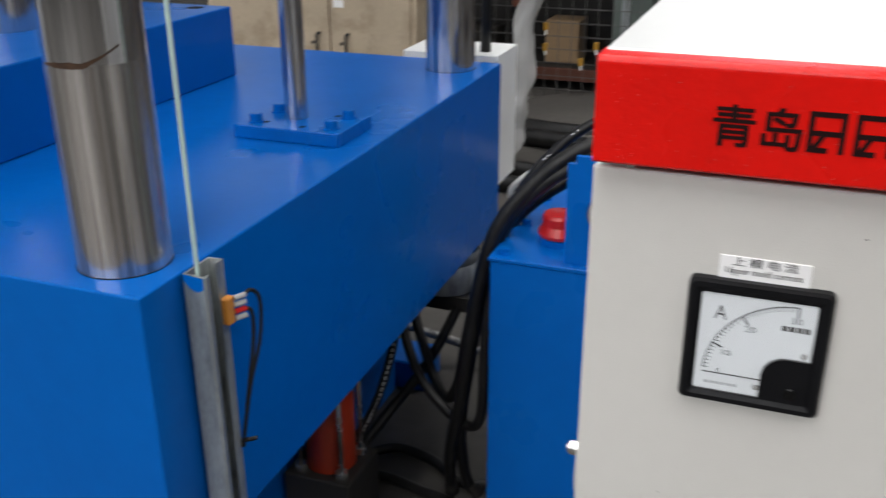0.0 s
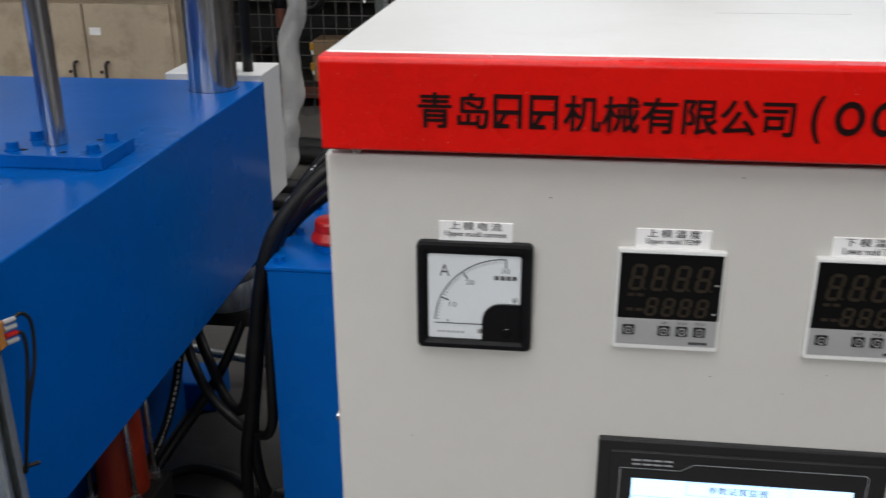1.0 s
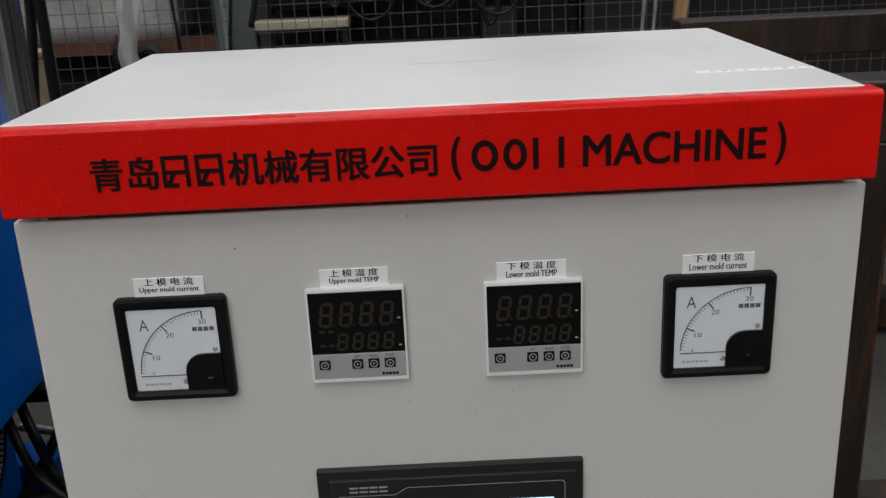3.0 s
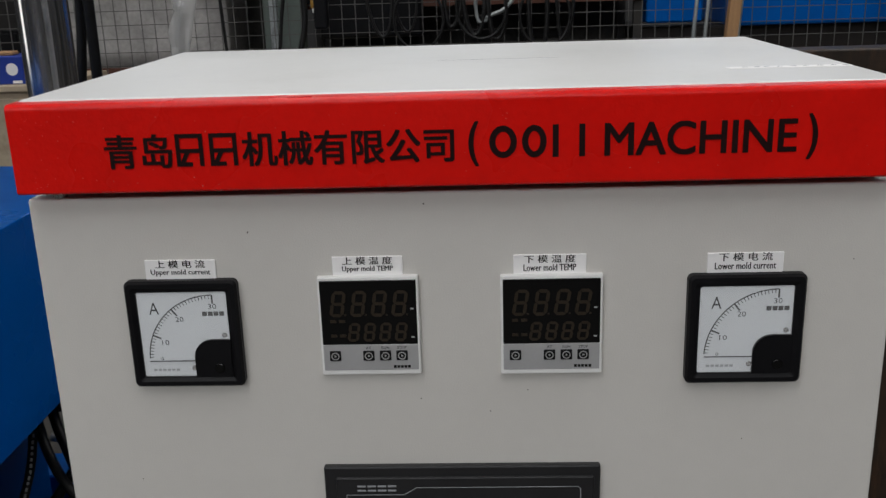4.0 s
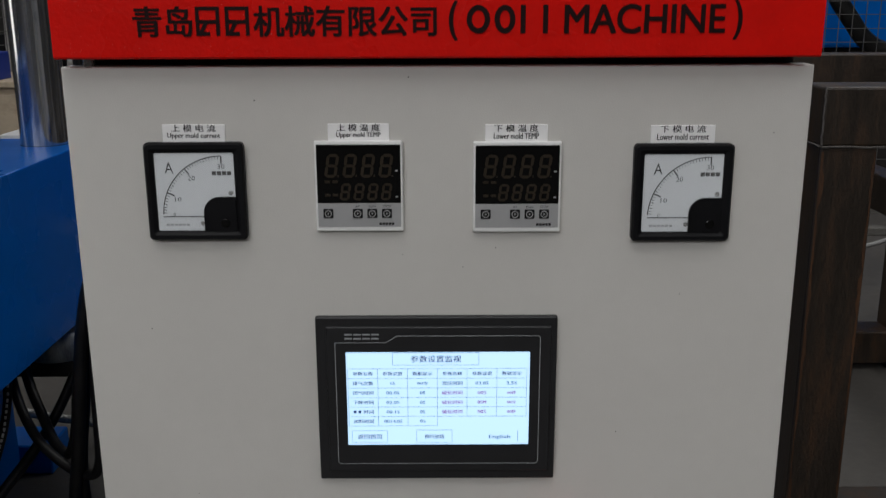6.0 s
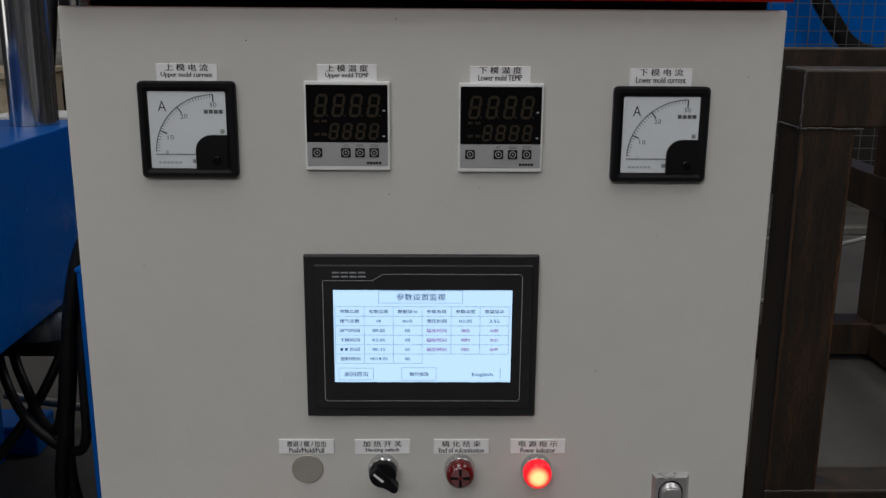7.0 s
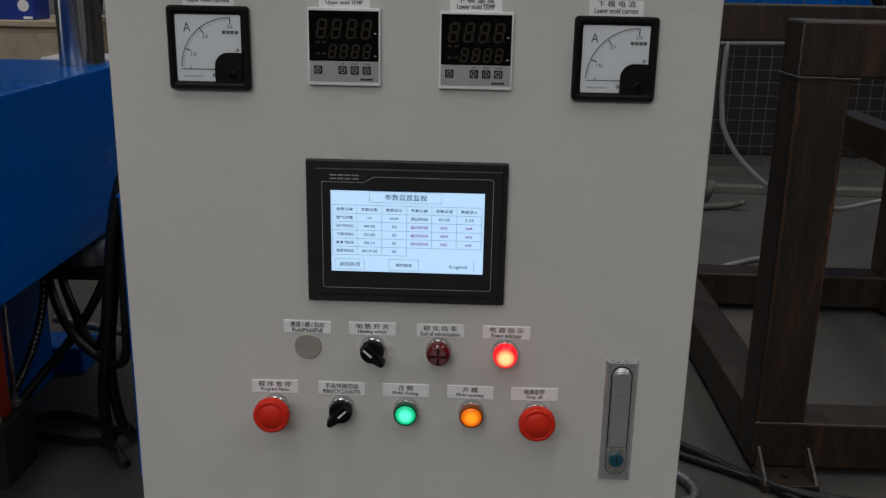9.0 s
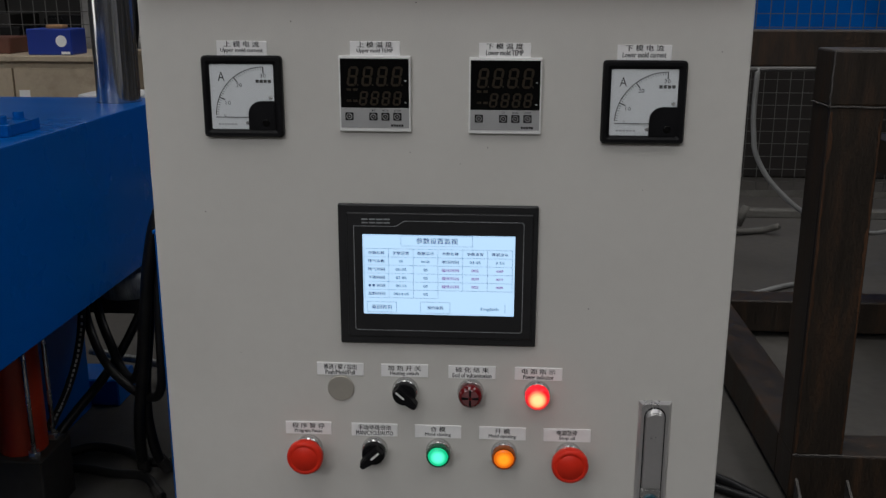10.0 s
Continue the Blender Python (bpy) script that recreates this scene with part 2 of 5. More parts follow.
M_FACET = mat("clear_red_facet", (0.17, 0.060, 0.062), 0.15, var=0.1, coat=0.4)
M_SPECK = mat("dark_speck", (0.06, 0.05, 0.04), 0.7, var=0.1)


# ---- building helpers ----
def thing(name, loc=(0, 0, 0), label="", category="", group="", kind=""):
    ob = new(name)
    ob.location = loc
    ob.empty_display_size = 0.05
    return tagged(ob, label, category, group, kind)


def mesh_of(name, bm, material, smooth=False):
    me = bpy.data.meshes.new(name)
    bm.to_mesh(me)
    bm.free()
    me.materials.append(material)
    if smooth:
        for f in me.polygons:
            f.use_smooth = True
    return me


def part(name, bm, material, parent, label="", smooth=False, world_at=None):
    """One mesh under a thing or a part. world_at: the thing's place, when bm was built in world metres."""
    if world_at is not None:
        bmesh.ops.translate(bm, verts=bm.verts, vec=-Vector(world_at))
    ob = new(name, mesh_of(name, bm, material, smooth))
    ob.parent = parent
    return tagged(ob, label)


def lone(name, bm, material, label, category, loc=(0, 0, 0), group="", kind="", smooth=False):
    bmesh.ops.translate(bm, verts=bm.verts, vec=-Vector(loc))
    ob = new(name, mesh_of(name, bm, material, smooth))
    ob.location = loc
    return tagged(ob, label, category, group, kind)


def box(x0, x1, y0, y1, z0, z1, bev=0.0, seg=2, bm=None):
    out = bm or bmesh.new()
    got = bmesh.ops.create_cube(out, size=1.0, matrix=Matrix.LocRotScale(((x0 + x1) / 2, (y0 + y1) / 2, (z0 + z1) / 2), None, (x1 - x0, y1 - y0, z1 - z0)))
    if bev:
        edges = list({e for v in got["verts"] for e in v.link_edges})
        bmesh.ops.bevel(out, geom=edges, offset=bev, segments=seg, affect="EDGES", profile=0.5)
    return out


def lathe(profile, seg=32, m=None, bm=None):
    """A turned body: profile of (radius, height) along z, moved by m."""
    out = bm or bmesh.new()
    rings, m = [], m or Matrix()
    for r, h in profile:
        if r < 1e-6:
            rings.append([out.verts.new(m @ Vector((0, 0, h)))])
        else:
            rings.append([out.verts.new(m @ Vector((r * math.cos(2 * math.pi * i / seg), r * math.sin(2 * math.pi * i / seg), h))) for i in range(seg)])
    for a, b in zip(rings, rings[1:]):
        for i in range(seg):
            j = (i + 1) % seg
            if len(a) == 1 and len(b) == 1:
                continue
            if len(a) == 1:
                out.faces.new((a[0], b[j], b[i]))
            elif len(b) == 1:
                out.faces.new((a[i], a[j], b[0]))
            else:
                out.faces.new((a[i], a[j], b[j], b[i]))
    bmesh.ops.recalc_face_normals(out, faces=out.faces)
    return out


FRONT = pose(0, 0, 0, 90, 0, 0)  # turns a body's +z to face -y, out of a door


def tube(points, r, seg=10, bm=None, rounds=6):
    """A hose or bar along a smooth line through points."""
    pts = [Vector(p) for p in points]
    line = []
    if len(pts) > 2 and rounds > 1:
        ext = [pts[0] * 2 - pts[1], *pts, pts[-1] * 2 - pts[-2]]
        for i in range(1, len(ext) - 2):
            a, b, c, d = ext[i - 1:i + 3]
            for k in range(rounds):
                t = k / rounds
                line.append(0.5 * (2 * b + (c - a) * t + (2 * a - 5 * b + 4 * c - d) * t * t + (3 * b - a - 3 * c + d) * t ** 3))
        line.append(pts[-1])
    else:
        line = pts
    out = bm or bmesh.new()
    side, rings = None, []
    for i, p in enumerate(line):
        way = (line[min(i + 1, len(line) - 1)] - line[max(i - 1, 0)]).normalized()
        if side is None:
            side = way.orthogonal().normalized()
        side = (side - way * side.dot(way)).normalized()
        up = way.cross(side)
        rings.append([out.verts.new(p + r * (math.cos(2 * math.pi * k / seg) * side + math.sin(2 * math.pi * k / seg) * up)) for k in range(seg)])
    for a, b in zip(rings, rings[1:]):
        for k in range(seg):
            out.faces.new((a[k], a[(k + 1) % seg], b[(k + 1) % seg], b[k]))
    out.faces.new(rings[0][::-1])
    out.faces.new(rings[-1])
    return out


def slab_with_holes(x0, x1, y0, y1, z0, z1, holes):
    """A wall (normal along y) or sheet cut by rectangular openings (a0, a1, b0, b1) in x and z."""
    bm = bmesh.new()
    xs = sorted({x0, x1, *(h[0] for h in holes), *(h[1] for h in holes)})
    zs = sorted({z0, z1, *(h[2] for h in holes), *(h[3] for h in holes)})
    for xa, xb in zip(xs, xs[1:]):
        for za, zb in zip(zs, zs[1:]):
            cx, cz = (xa + xb) / 2, (za + zb) / 2
            if not any(h[0] < cx < h[1] and h[2] < cz < h[3] for h in holes):
                box(xa, xb, y0, y1, za, zb, bm=bm)
    return bm


TEXTS = []


def lettering(name, text, parent, cx, cz, y, width, height, material, label=""):
    """Queued writing, fitted into width x height, facing -y."""
    TEXTS.append((name, text, parent, cx, cz, y, width, height, material, label))


def write_all():
    obs = []
    for t in TEXTS:
        cu = bpy.data.curves.new("text", "FONT")
        cu.body, cu.resolution_u = t[1], 6 if t[0] == "cap_lettering" else 2
        obs.append(new("text", cu))
    dg = bpy.context.evaluated_depsgraph_get()
    made = [bpy.data.meshes.new_from_object(o.evaluated_get(dg)) for o in obs]
    for o in obs:
        bpy.data.objects.remove(o)
    for (name, text, parent, cx, cz, y, width, height, material, label), me in zip(TEXTS, made):
        co = np.empty(len(me.vertices) * 3)
        me.vertices.foreach_get("co", co)
        co = co.reshape(-1, 3)
        lo, hi = co.min(0), co.max(0)
        sx, sz = width / max(hi[0] - lo[0], 1e-6), height / max(hi[1] - lo[1], 1e-6)
        outc = np.stack([(co[:, 0] - (lo[0] + hi[0]) / 2) * sx + cx, np.full(len(co), y), (co[:, 1] - (lo[1] + hi[1]) / 2) * sz + cz], 1)
        me.vertices.foreach_set("co", outc.ravel())
        if name == "cap_lettering":  # heavy print: the same strokes laid over one another, a hair apart
            bm = bmesh.new()
            for k, (dx, dz) in enumerate(((0, 0), (0.0005, 0.00035), (-0.0005, -0.00035), (0.0005, -0.00035), (-0.0005, 0.00035))):
                old = len(bm.verts)
                bm.from_mesh(me)
                bm.verts.ensure_lookup_table()
                for v in bm.verts[old:]:
                    v.co += Vector((dx, -0.00008 * k, dz))
            bm.to_mesh(me)
            bm.free()
        if name in ("print", "screen_text"):  # small print, a hair bolder
            bm = bmesh.new()
            for k, dx in enumerate((0.00013, -0.00013)):
                old = len(bm.verts)
                bm.from_mesh(me)
                bm.verts.ensure_lookup_table()
                for v in bm.verts[old:]:
                    v.co += Vector((dx, -0.00005 * k, 0))
            bm.to_mesh(me)
            bm.free()
        me.materials.clear()
        me.materials.append(material)
        me.name = name
        ob = new(name, me)
        ob.parent = parent
        tagged(ob, label)


# ---- the hall ----
lone("floor", box(-12, 12, -9, 11, -0.2, 0.0), M_FLOOR, "dirty grey concrete workshop floor", "floor", kind="structure")
lone("wall_north", slab_with_holes(-12, 12, 11, 11.25, 0, 7, [(a, b, 3.2, 5.4) for a, b in NORTH]), M_WALL, "grey sheet wall with high windows", "wall", kind="structure")
lone("wall_south", slab_with_holes(-12, 12, -9.25, -9, 0, 7, [(a, b, 4.4, 6.3) for a, b in SOUTH]), M_WALL, "grey wall with three high windows", "wall", kind="structure")
# the west opening is made up, to hold the added column lamp
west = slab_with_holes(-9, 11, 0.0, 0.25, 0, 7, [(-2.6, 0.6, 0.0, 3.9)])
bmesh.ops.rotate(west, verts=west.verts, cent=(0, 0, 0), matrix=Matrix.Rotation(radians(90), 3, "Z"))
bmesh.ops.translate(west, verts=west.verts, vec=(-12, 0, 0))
lone("wall_west", west, M_WALL, "plain grey hall wall with an opening added for the fill lamp", "wall", kind="structure")
lone("wall_east", box(12, 12.25, -9, 11, 0, 7), M_WALL, "plain grey hall wall", "wall", kind="structure")
roof = slab_with_holes(-12.25, 12.25, -0.1, 0.1, -9.25, 11.25, [(lx - w / 2, lx + w / 2, -7.2, 7.2) for lx, w in ROOF_LIGHTS])
bmesh.ops.rotate(roof, verts=roof.verts, cent=(0, 0, 0), matrix=Matrix.Rotation(radians(-90), 3, "X"))
bmesh.ops.translate(roof, verts=roof.verts, vec=(0, 0, 6.9))
lone("ceiling", roof, M_ROOF, "grey sheet roof with long roof lights", "ceiling", kind="structure")


# ---- control cabinet ----
CAB = (0.0, 0.2, 0.0)
cabinet = thing("control_cabinet", CAB, "light grey steel control cabinet with a red banded cap", "cabinet")
body = slab_with_holes(-0.300, 0.300, 0.024, 0.028, 0.03, 1.1225, [(-0.275, 0.275, 0.06, 1.105)])
box(-0.300, -0.297, 0.028, 0.384, 0.03, 1.1225, bm=body)
box(0.297, 0.300, 0.028, 0.384, 0.03, 1.1225, bm=body)
box(-0.297, 0.297, 0.381, 0.384, 0.03, 1.1225, bm=body)
box(-0.297, 0.297, 0.028, 0.381, 0.03, 0.034, bm=body)
part("body", body, M_PANEL, cabinet, world_at=CAB)
part("plinth", box(-0.29, 0.29, 0.04, 0.375, 0.0, 0.03), M_BLACK, cabinet, "black steel plinth", world_at=CAB)
part("door", box(-0.307, 0.309, 0.0, 0.022, 0.05, 1.1255, 0.0018, 2), M_PANEL, cabinet, "light grey powder-coated door", world_at=CAB)
part("hinge", lathe([(0, 0), (0.005, 0), (0.005, 0.010), (0, 0.012)], 12, pose(-0.285, 0.006, 1.122)), M_SATIN, cabinet, "bright hinge pin", world_at=CAB)
# black filler puts the gap's shade into colour, between body and cap
part("seal_strip", box(-0.2995, 0.2995, 0.0245, 0.38, 1.1228, 1.1340), M_BLACK, cabinet, "black strip standing in for the shaded gap under the cap", world_at=CAB)

side = part("side_cover", lathe([(0.066, 0), (0.065, 0.006), (0.056, 0.014), (0.038, 0.022), (0.012, 0.0265), (0, 0.0265)], 40, pose(-0.300, 0.110, 0.845, 0, -90, 0)), M_PANEL, cabinet, "round light grey dome cover", smooth=True, world_at=CAB)
part("cover_screw", lathe([(0.0062, 0), (0.0062, 0.007), (0.0045, 0.0095), (0, 0.0102)], 16, pose(-0.3265 - CAB[0], 0.110 - CAB[1], 0.845, 0, -90, 0)), M_CHROME, side, "bright dome-head screw")
specks = bmesh.new()
for sx, sz in ((-0.150, 1.098), (-0.023, 1.1165), (0.022, 0.955), (0.21, 0.93), (-0.25, 0.90), (0.28, 1.07), (0.16, 0.80), (-0.22, 0.74), (0.05, 0.972), (-0.03, 0.966)):
    lathe([(random.uniform(0.0003, 0.0007), 0.0), (0, 0.0003)], 8, pose(sx, -0.0001, sz) @ FRONT, specks)
tagged(part("paint_speck", specks, M_SPECK, cabinet, "tiny dark specks in the door paint", world_at=CAB), kind="stuff")

# red front of the cap: a folded sheet with a soft top edge and closed ends
cap = bmesh.new()
prof = [(0.006, 1.1325), (-0.0160, 1.1325), (-0.0175, 1.1340), (-0.0175, 1.1905)] + [(-0.0135 - 0.004 * math.cos(radians(a)), 1.1905 + 0.0045 * math.sin(radians(a))) for a in (15, 30, 45, 60, 75, 90)] + [(0.006, 1.1952)]
for xa, xb in ((-0.3045, 0.3065),):
    ring = [[cap.verts.new((x, y, z)) for y, z in prof] for x in (xa, xb)]
    n = len(prof)
    for i in range(n):
        cap.faces.new((ring[0][i], ring[0][(i + 1) % n], ring[1][(i + 1) % n], ring[1][i]))
    cap.faces.new(ring[0])
    cap.faces.new(ring[1][::-1])
bmesh.ops.recalc_face_normals(cap, faces=cap.faces)
red_band = part("red_band", cap, M_RED, cabinet, "glossy red painted band with black print", world_at=CAB)
part("top_cover", box(-0.3040, 0.3020, -0.001, 0.389, 1.1345, 1.1960, 0.0025, 2), M_TOP, cabinet, "off-white painted top", world_at=CAB)
part("tape_strip", box(0.206, 0.2985, 0.081, 0.092, 1.1961, 1.1964), M_PAPER, cabinet, "strip of masking tape with faded writing", world_at=CAB)
scrawl = bmesh.new()
for i in range(9):
    a = 0.216 + i * 0.0095 + random.uniform(-0.002, 0.002)
    yy = 0.0845 + random.uniform(0, 0.001)
    for q in range(3):
        box(a + q * 0.0014, a + q * 0.0014 + random.uniform(0.0004, 0.0012), yy + random.uniform(0, 0.001), yy + random.uniform(0.0015, 0.0035), 1.1964, 1.1966, bm=scrawl)
part("faded_note", scrawl, M_LOGO, cabinet, "illegible grey handwriting", world_at=CAB)
scr = bmesh.new()
tube([(-0.02, 0.21, 1.1961), (0.06, 0.2115, 1.1961), (0.09, 0.211, 1.1961)], 0.00010, 4, scr, 2)
part("scratch", scr, M_LOGO, cabinet, "fine scratch in the paint", world_at=CAB)


def cap_text(text, x0, x1, z0=1.150, z1=1.173):
    lettering("cap_lettering", text, red_band, (x0 + x1) / 2 - CAB[0], (z0 + z1) / 2, -0.0181 - CAB[1], x1 - x0, z1 - z0, M_CAPINK)


cap_text("青岛", -0.2385, -0.1925)
cap_text("机械有限公司", -0.1435, 0.0)
cap_text("(", 0.0105, 0.0165, 1.1465, 1.1765)
cap_text("MACHINE", 0.1015, 0.2275, 1.1515, 1.1735)
cap_text(")", 0.2350, 0.2410, 1.1465, 1.1765)


def mark_bar(xa, za, xb, zb, wide=0.0015, lift=0.0):
    """One plain bar of the maker's mark."""
    p, q = Vector((xa, -0.0181 - lift, za)), Vector((xb, -0.0181 - lift, zb))
    d = (q - p).normalized()
    n_ = Vector((-d.z, 0, d.x)) * wide
    bm = bmesh.new()
    bm.faces.new([bm.verts.new(v) for v in (p - n_, q - n_, q + n_, p + n_)])
    bmesh.ops.recalc_face_normals(bm, faces=bm.faces)
    part("maker_bar", bm, M_CAPINK, red_band, "plain black bar of the maker's mark", world_at=CAB)


# the maker's own two signs and four letters are kept as plain shapes of their size and weight
for x0 in (-0.1895, -0.1662):
    x1, zm = x0 + 0.0190, 1.1612
    for k, bar in enumerate(((x0, 1.1715, x1, 1.1715), (x0 + 0.0015, 1.1505, x0 + 0.0015, 1.1730), (x0, 1.1520, x1 - 0.008, 1.1520), (x0, zm, x1, zm), (x1 - 0.0015, 1.1505, x1 - 0.0015, 1.1730), (x0 + 0.0085, zm, x0 + 0.0035, 1.1520))):
        mark_bar(*bar, lift=0.00004 * k)


def ring_shape(x0, x1, z0=1.1515, z1=1.1735, stroke=0.0042):
    bm = bmesh.new()
    cx, cz, rx, rz = (x0 + x1) / 2, (z0 + z1) / 2, (x1 - x0) / 2, (z1 - z0) / 2
    loops = []
    for shrink in (0.0, stroke):
        loops.append([bm.verts.new((cx + (rx - shrink) * math.cos(t_) , -0.0182, cz + (rz - shrink) * math.sin(t_))) for t_ in [2 * math.pi * i / 36 for i in range(36)]])
    for i in range(36):
        j = (i + 1) % 36
        bm.faces.new((loops[0][i], loops[0][j], loops[1][j], loops[1][i]))
    bmesh.ops.recalc_face_normals(bm, faces=bm.faces)
    part("maker_shape", bm, M_CAPINK, red_band, "plain black ring of the maker's mark", world_at=CAB)


ring_shape(0.0240, 0.0425)
ring_shape(0.0460, 0.0625)
for xa in (0.0685, 0.0862):
    mark_bar(xa, 1.1515, xa, 1.1735, 0.0020)

flecks = bmesh.new()
for i in range(110):
    fx, fz, w = -0.295 + 0.59 * random.random() ** 1.5, random.uniform(1.136, 1.188), random.uniform(0.00018, 0.00042)
    box(fx, fx + w * random.uniform(1, 2.5), -0.01775, -0.0174, fz, fz + w, bm=flecks)
tagged(part("dust_fleck", flecks, M_FLECK, red_band, "tiny pale dust flecks in the paint", world_at=CAB), kind="stuff")


# ---- panel labels ----
def panel_label(x0, x1, z0, z1, han, latin, latin_w=0.82, tilt=0.0, lift=0.0):
    cx, cz = (x0 + x1) / 2, (z0 + z1) / 2
    w, h = x1 - x0, z1 - z0
    t = thing("panel_label", (cx, 0, cz), f"white plastic label reading {latin} on the door", "label", "labels on the cabinet door")
    t.rotation_euler = (0, radians(tilt), 0)
    part("plate", box(-w / 2, w / 2, -0.0012, 0.0, -h / 2, h / 2, 0.0004, 1), M_PAPER, t)
    n = len(han)
    lettering("print", han, t, 0, h * 0.20 + lift, -0.0014, min(w * 0.70, n * h * 0.36), h * 0.40, M_INK)
    lettering("print", latin, t, 0, -h * 0.24 + lift, -0.0014, w * latin_w, h * 0.34, M_INK)
    return t


panel_label(-0.2275, -0.1755, 1.0635, 1.0785, "上 模 电 流", "Upper mold current", 0.84, 0.4, 0.0014)
panel_label(-0.0905, -0.0395, 1.0640, 1.0787, "上 模 温 度", "Upper mold TEMP", 0.72, 0, 0.0012)
panel_label(0.0400, 0.0920, 1.0630, 1.0777, "下 模 温 度", "Lower mold TEMP", 0.72, 0, 0.0012)
panel_label(0.1775, 0.2310, 1.0615, 1.0765, "下 模 电 流", "Lower mold current", 0.80, 0, 0.0014)
for x0, han, latin, w in ((-0.1355, "推进 / 模 / 拉出", "Push/Mold/Pull", 0.63), (-0.0640, "加 热 开 关", "Heating switch", 0.60),
                          (0.0105, "硫 化 结 束", "End of vulcanization", 0.82), (0.0830, "电 源 指 示", "Power indicator", 0.63)):
    panel_label(x0, x0 + 0.052, 0.7165, 0.7315, han, latin, w, random.uniform(-0.5, 0.5))
for x0, han, latin, w in ((-0.1735, "程 序 暂 停", "Program Pause", 0.60), (-0.0985, "手动/单周/自动", "MAN/CYCLE/AUTO", 0.80), (-0.0270, "合 模", "Mold closing", 0.55),
                          (0.0450, "开 模", "Mold opening", 0.58), (0.1165, "电源急停", "Stop all", 0.33)):
    panel_label(x0, x0 + 0.052, 0.6440, 0.6595, han, latin, w, random.uniform(-0.5, 0.5))


# ---- ammeters ----
def square_loop(bm, s, y, r, n=4):
    """A square ring of verts with round corners."""
    out = []
    for q, (sx, sz) in enumerate(((1, 1), (-1, 1), (-1, -1), (1, -1))):
        for k in range(n + 1):
            a = radians(90 * q + 90 * k / n)
            out.append(bm.verts.new((sx * (s - r) + r * math.cos(a), y, sz * (s - r) + r * math.sin(a))))
    return out


def ammeter(cx, cz):
    t = thing("ammeter", (cx, 0, cz), "square black panel ammeter with a white dial, needle at zero", "ammeter", "meters on the cabinet door")
    w, inner = 0.0415, 0.0332
    rim = bmesh.new()
    loops = [square_loop(rim, s, y, r) for s, y, r in ((w, 0.0, 0.004), (w, -0.0085, 0.004), (w - 0.0016, -0.0122, 0.004), (inner + 0.0036, -0.0122, 0.0022), (inner + 0.0008, -0.0100, 0.002), (inner, -0.0098, 0.002), (inner, -0.0060, 0.002))]
    for a, b in zip(loops, loops[1:]):
        for i in range(len(a)):
            j = (i + 1) % len(a)
            rim.faces.new((a[i], a[j], b[j], b[i]))
    bmesh.ops.recalc_face_normals(rim, faces=rim.faces)
    part("bezel", rim, M_BLACK, t, "black moulded bezel")
    D = -0.0084  # face of the dial card
    dial = part("dial", box(-inner + 0.0002, inner - 0.0002, D, -0.006, -inner + 0.0002, inner - 0.0002), M_DIAL, t, "white printed dial")
    px, pz, r = 0.0225, -0.0205, 0.0508
    arc = bmesh.new()
    N = 30
    for i in range(N):
        a0, a1 = radians(90 + 88 * i / N), radians(90 + 88 * (i + 1) / N)
        q = [(px + rr * math.cos(a), pz + rr * math.sin(a)) for a, rr in ((a0, r - 0.0004), (a1, r - 0.0004), (a1, r + 0.0004), (a0, r + 0.0004))]
        arc.faces.new([arc.verts.new((x, D - 0.0002, z)) for x, z in q])
    for i in range(31):
        ang = radians(90 + 87 * i / 30)
        main = i in (0, 13, 23)
        deep, hw = (0.0066, 0.0006) if main else (0.0030, 0.00026)
        d, s = Vector((math.cos(ang), 0, math.sin(ang))), Vector((-math.sin(ang), 0, math.cos(ang)))
        c = Vector((px, D - 0.00025, pz))
        arc.faces.new([arc.verts.new(c + d * rr + s * k) for rr, k in ((r - deep, -hw), (r, -hw), (r, hw), (r - deep, hw))])
    bmesh.ops.recalc_face_normals(arc, faces=arc.faces)
    part("scale", arc, M_INK, dial)
    for txt, x, z, ww, hh in (("A", -0.0212, 0.0205, 0.0072, 0.0092), ("30", 0.0222, 0.0215, 0.0060, 0.0040), ("20", -0.0030, 0.0118, 0.0060, 0.0040), ("10", -0.0152, -0.0062, 0.0054, 0.0038), ("0", -0.0190, -0.0190, 0.0020, 0.0026)):
        lettering("figure", txt, dial, x, z, D - 0.0003, ww, hh, M_INK)
    for k in range(4):
        part("maker_bar", box(0.0143 + k * 0.0042, 0.0178 + k * 0.0042, D - 0.0003, D, 0.0142, 0.0175), M_INK, dial, "black maker's mark as bars")
    for k in range(6):
        part("small_print", box(-0.0265 + k * 0.0034, -0.0240 + k * 0.0034, D - 0.0003, D, -0.0290, -0.0272), M_LOGO, dial, "grey small print as bars")
    part("needle", box(-0.0285, 0.008, -0.0098, -0.0093, -0.0212, -0.0205), M_INK, t)
    # quarter-round cover over the movement
    cov = bmesh.new()
    pts = [(inner, -inner), (0.0060, -inner), (0.0060, -0.0175)]
    pts += [(0.0195 - 0.0135 * math.cos(radians(a)), -0.0175 + 0.0135 * math.sin(radians(a))) for a in range(15, 91, 15)]
    pts += [(inner, -0.0040)]
    lo = [cov.verts.new((x, D, z)) for x, z in pts]
    hi = [cov.verts.new((x, -0.0118, z)) for x, z in pts]
    for i in range(len(pts)):
        j = (i + 1) % len(pts)
        cov.faces.new((lo[i], lo[j], hi[j], hi[i]))
    cov.faces.new(hi)
    bmesh.ops.recalc_face_normals(cov, faces=cov.faces)
    part("cover", cov, M_BLACK, t, "black quarter-round cover")
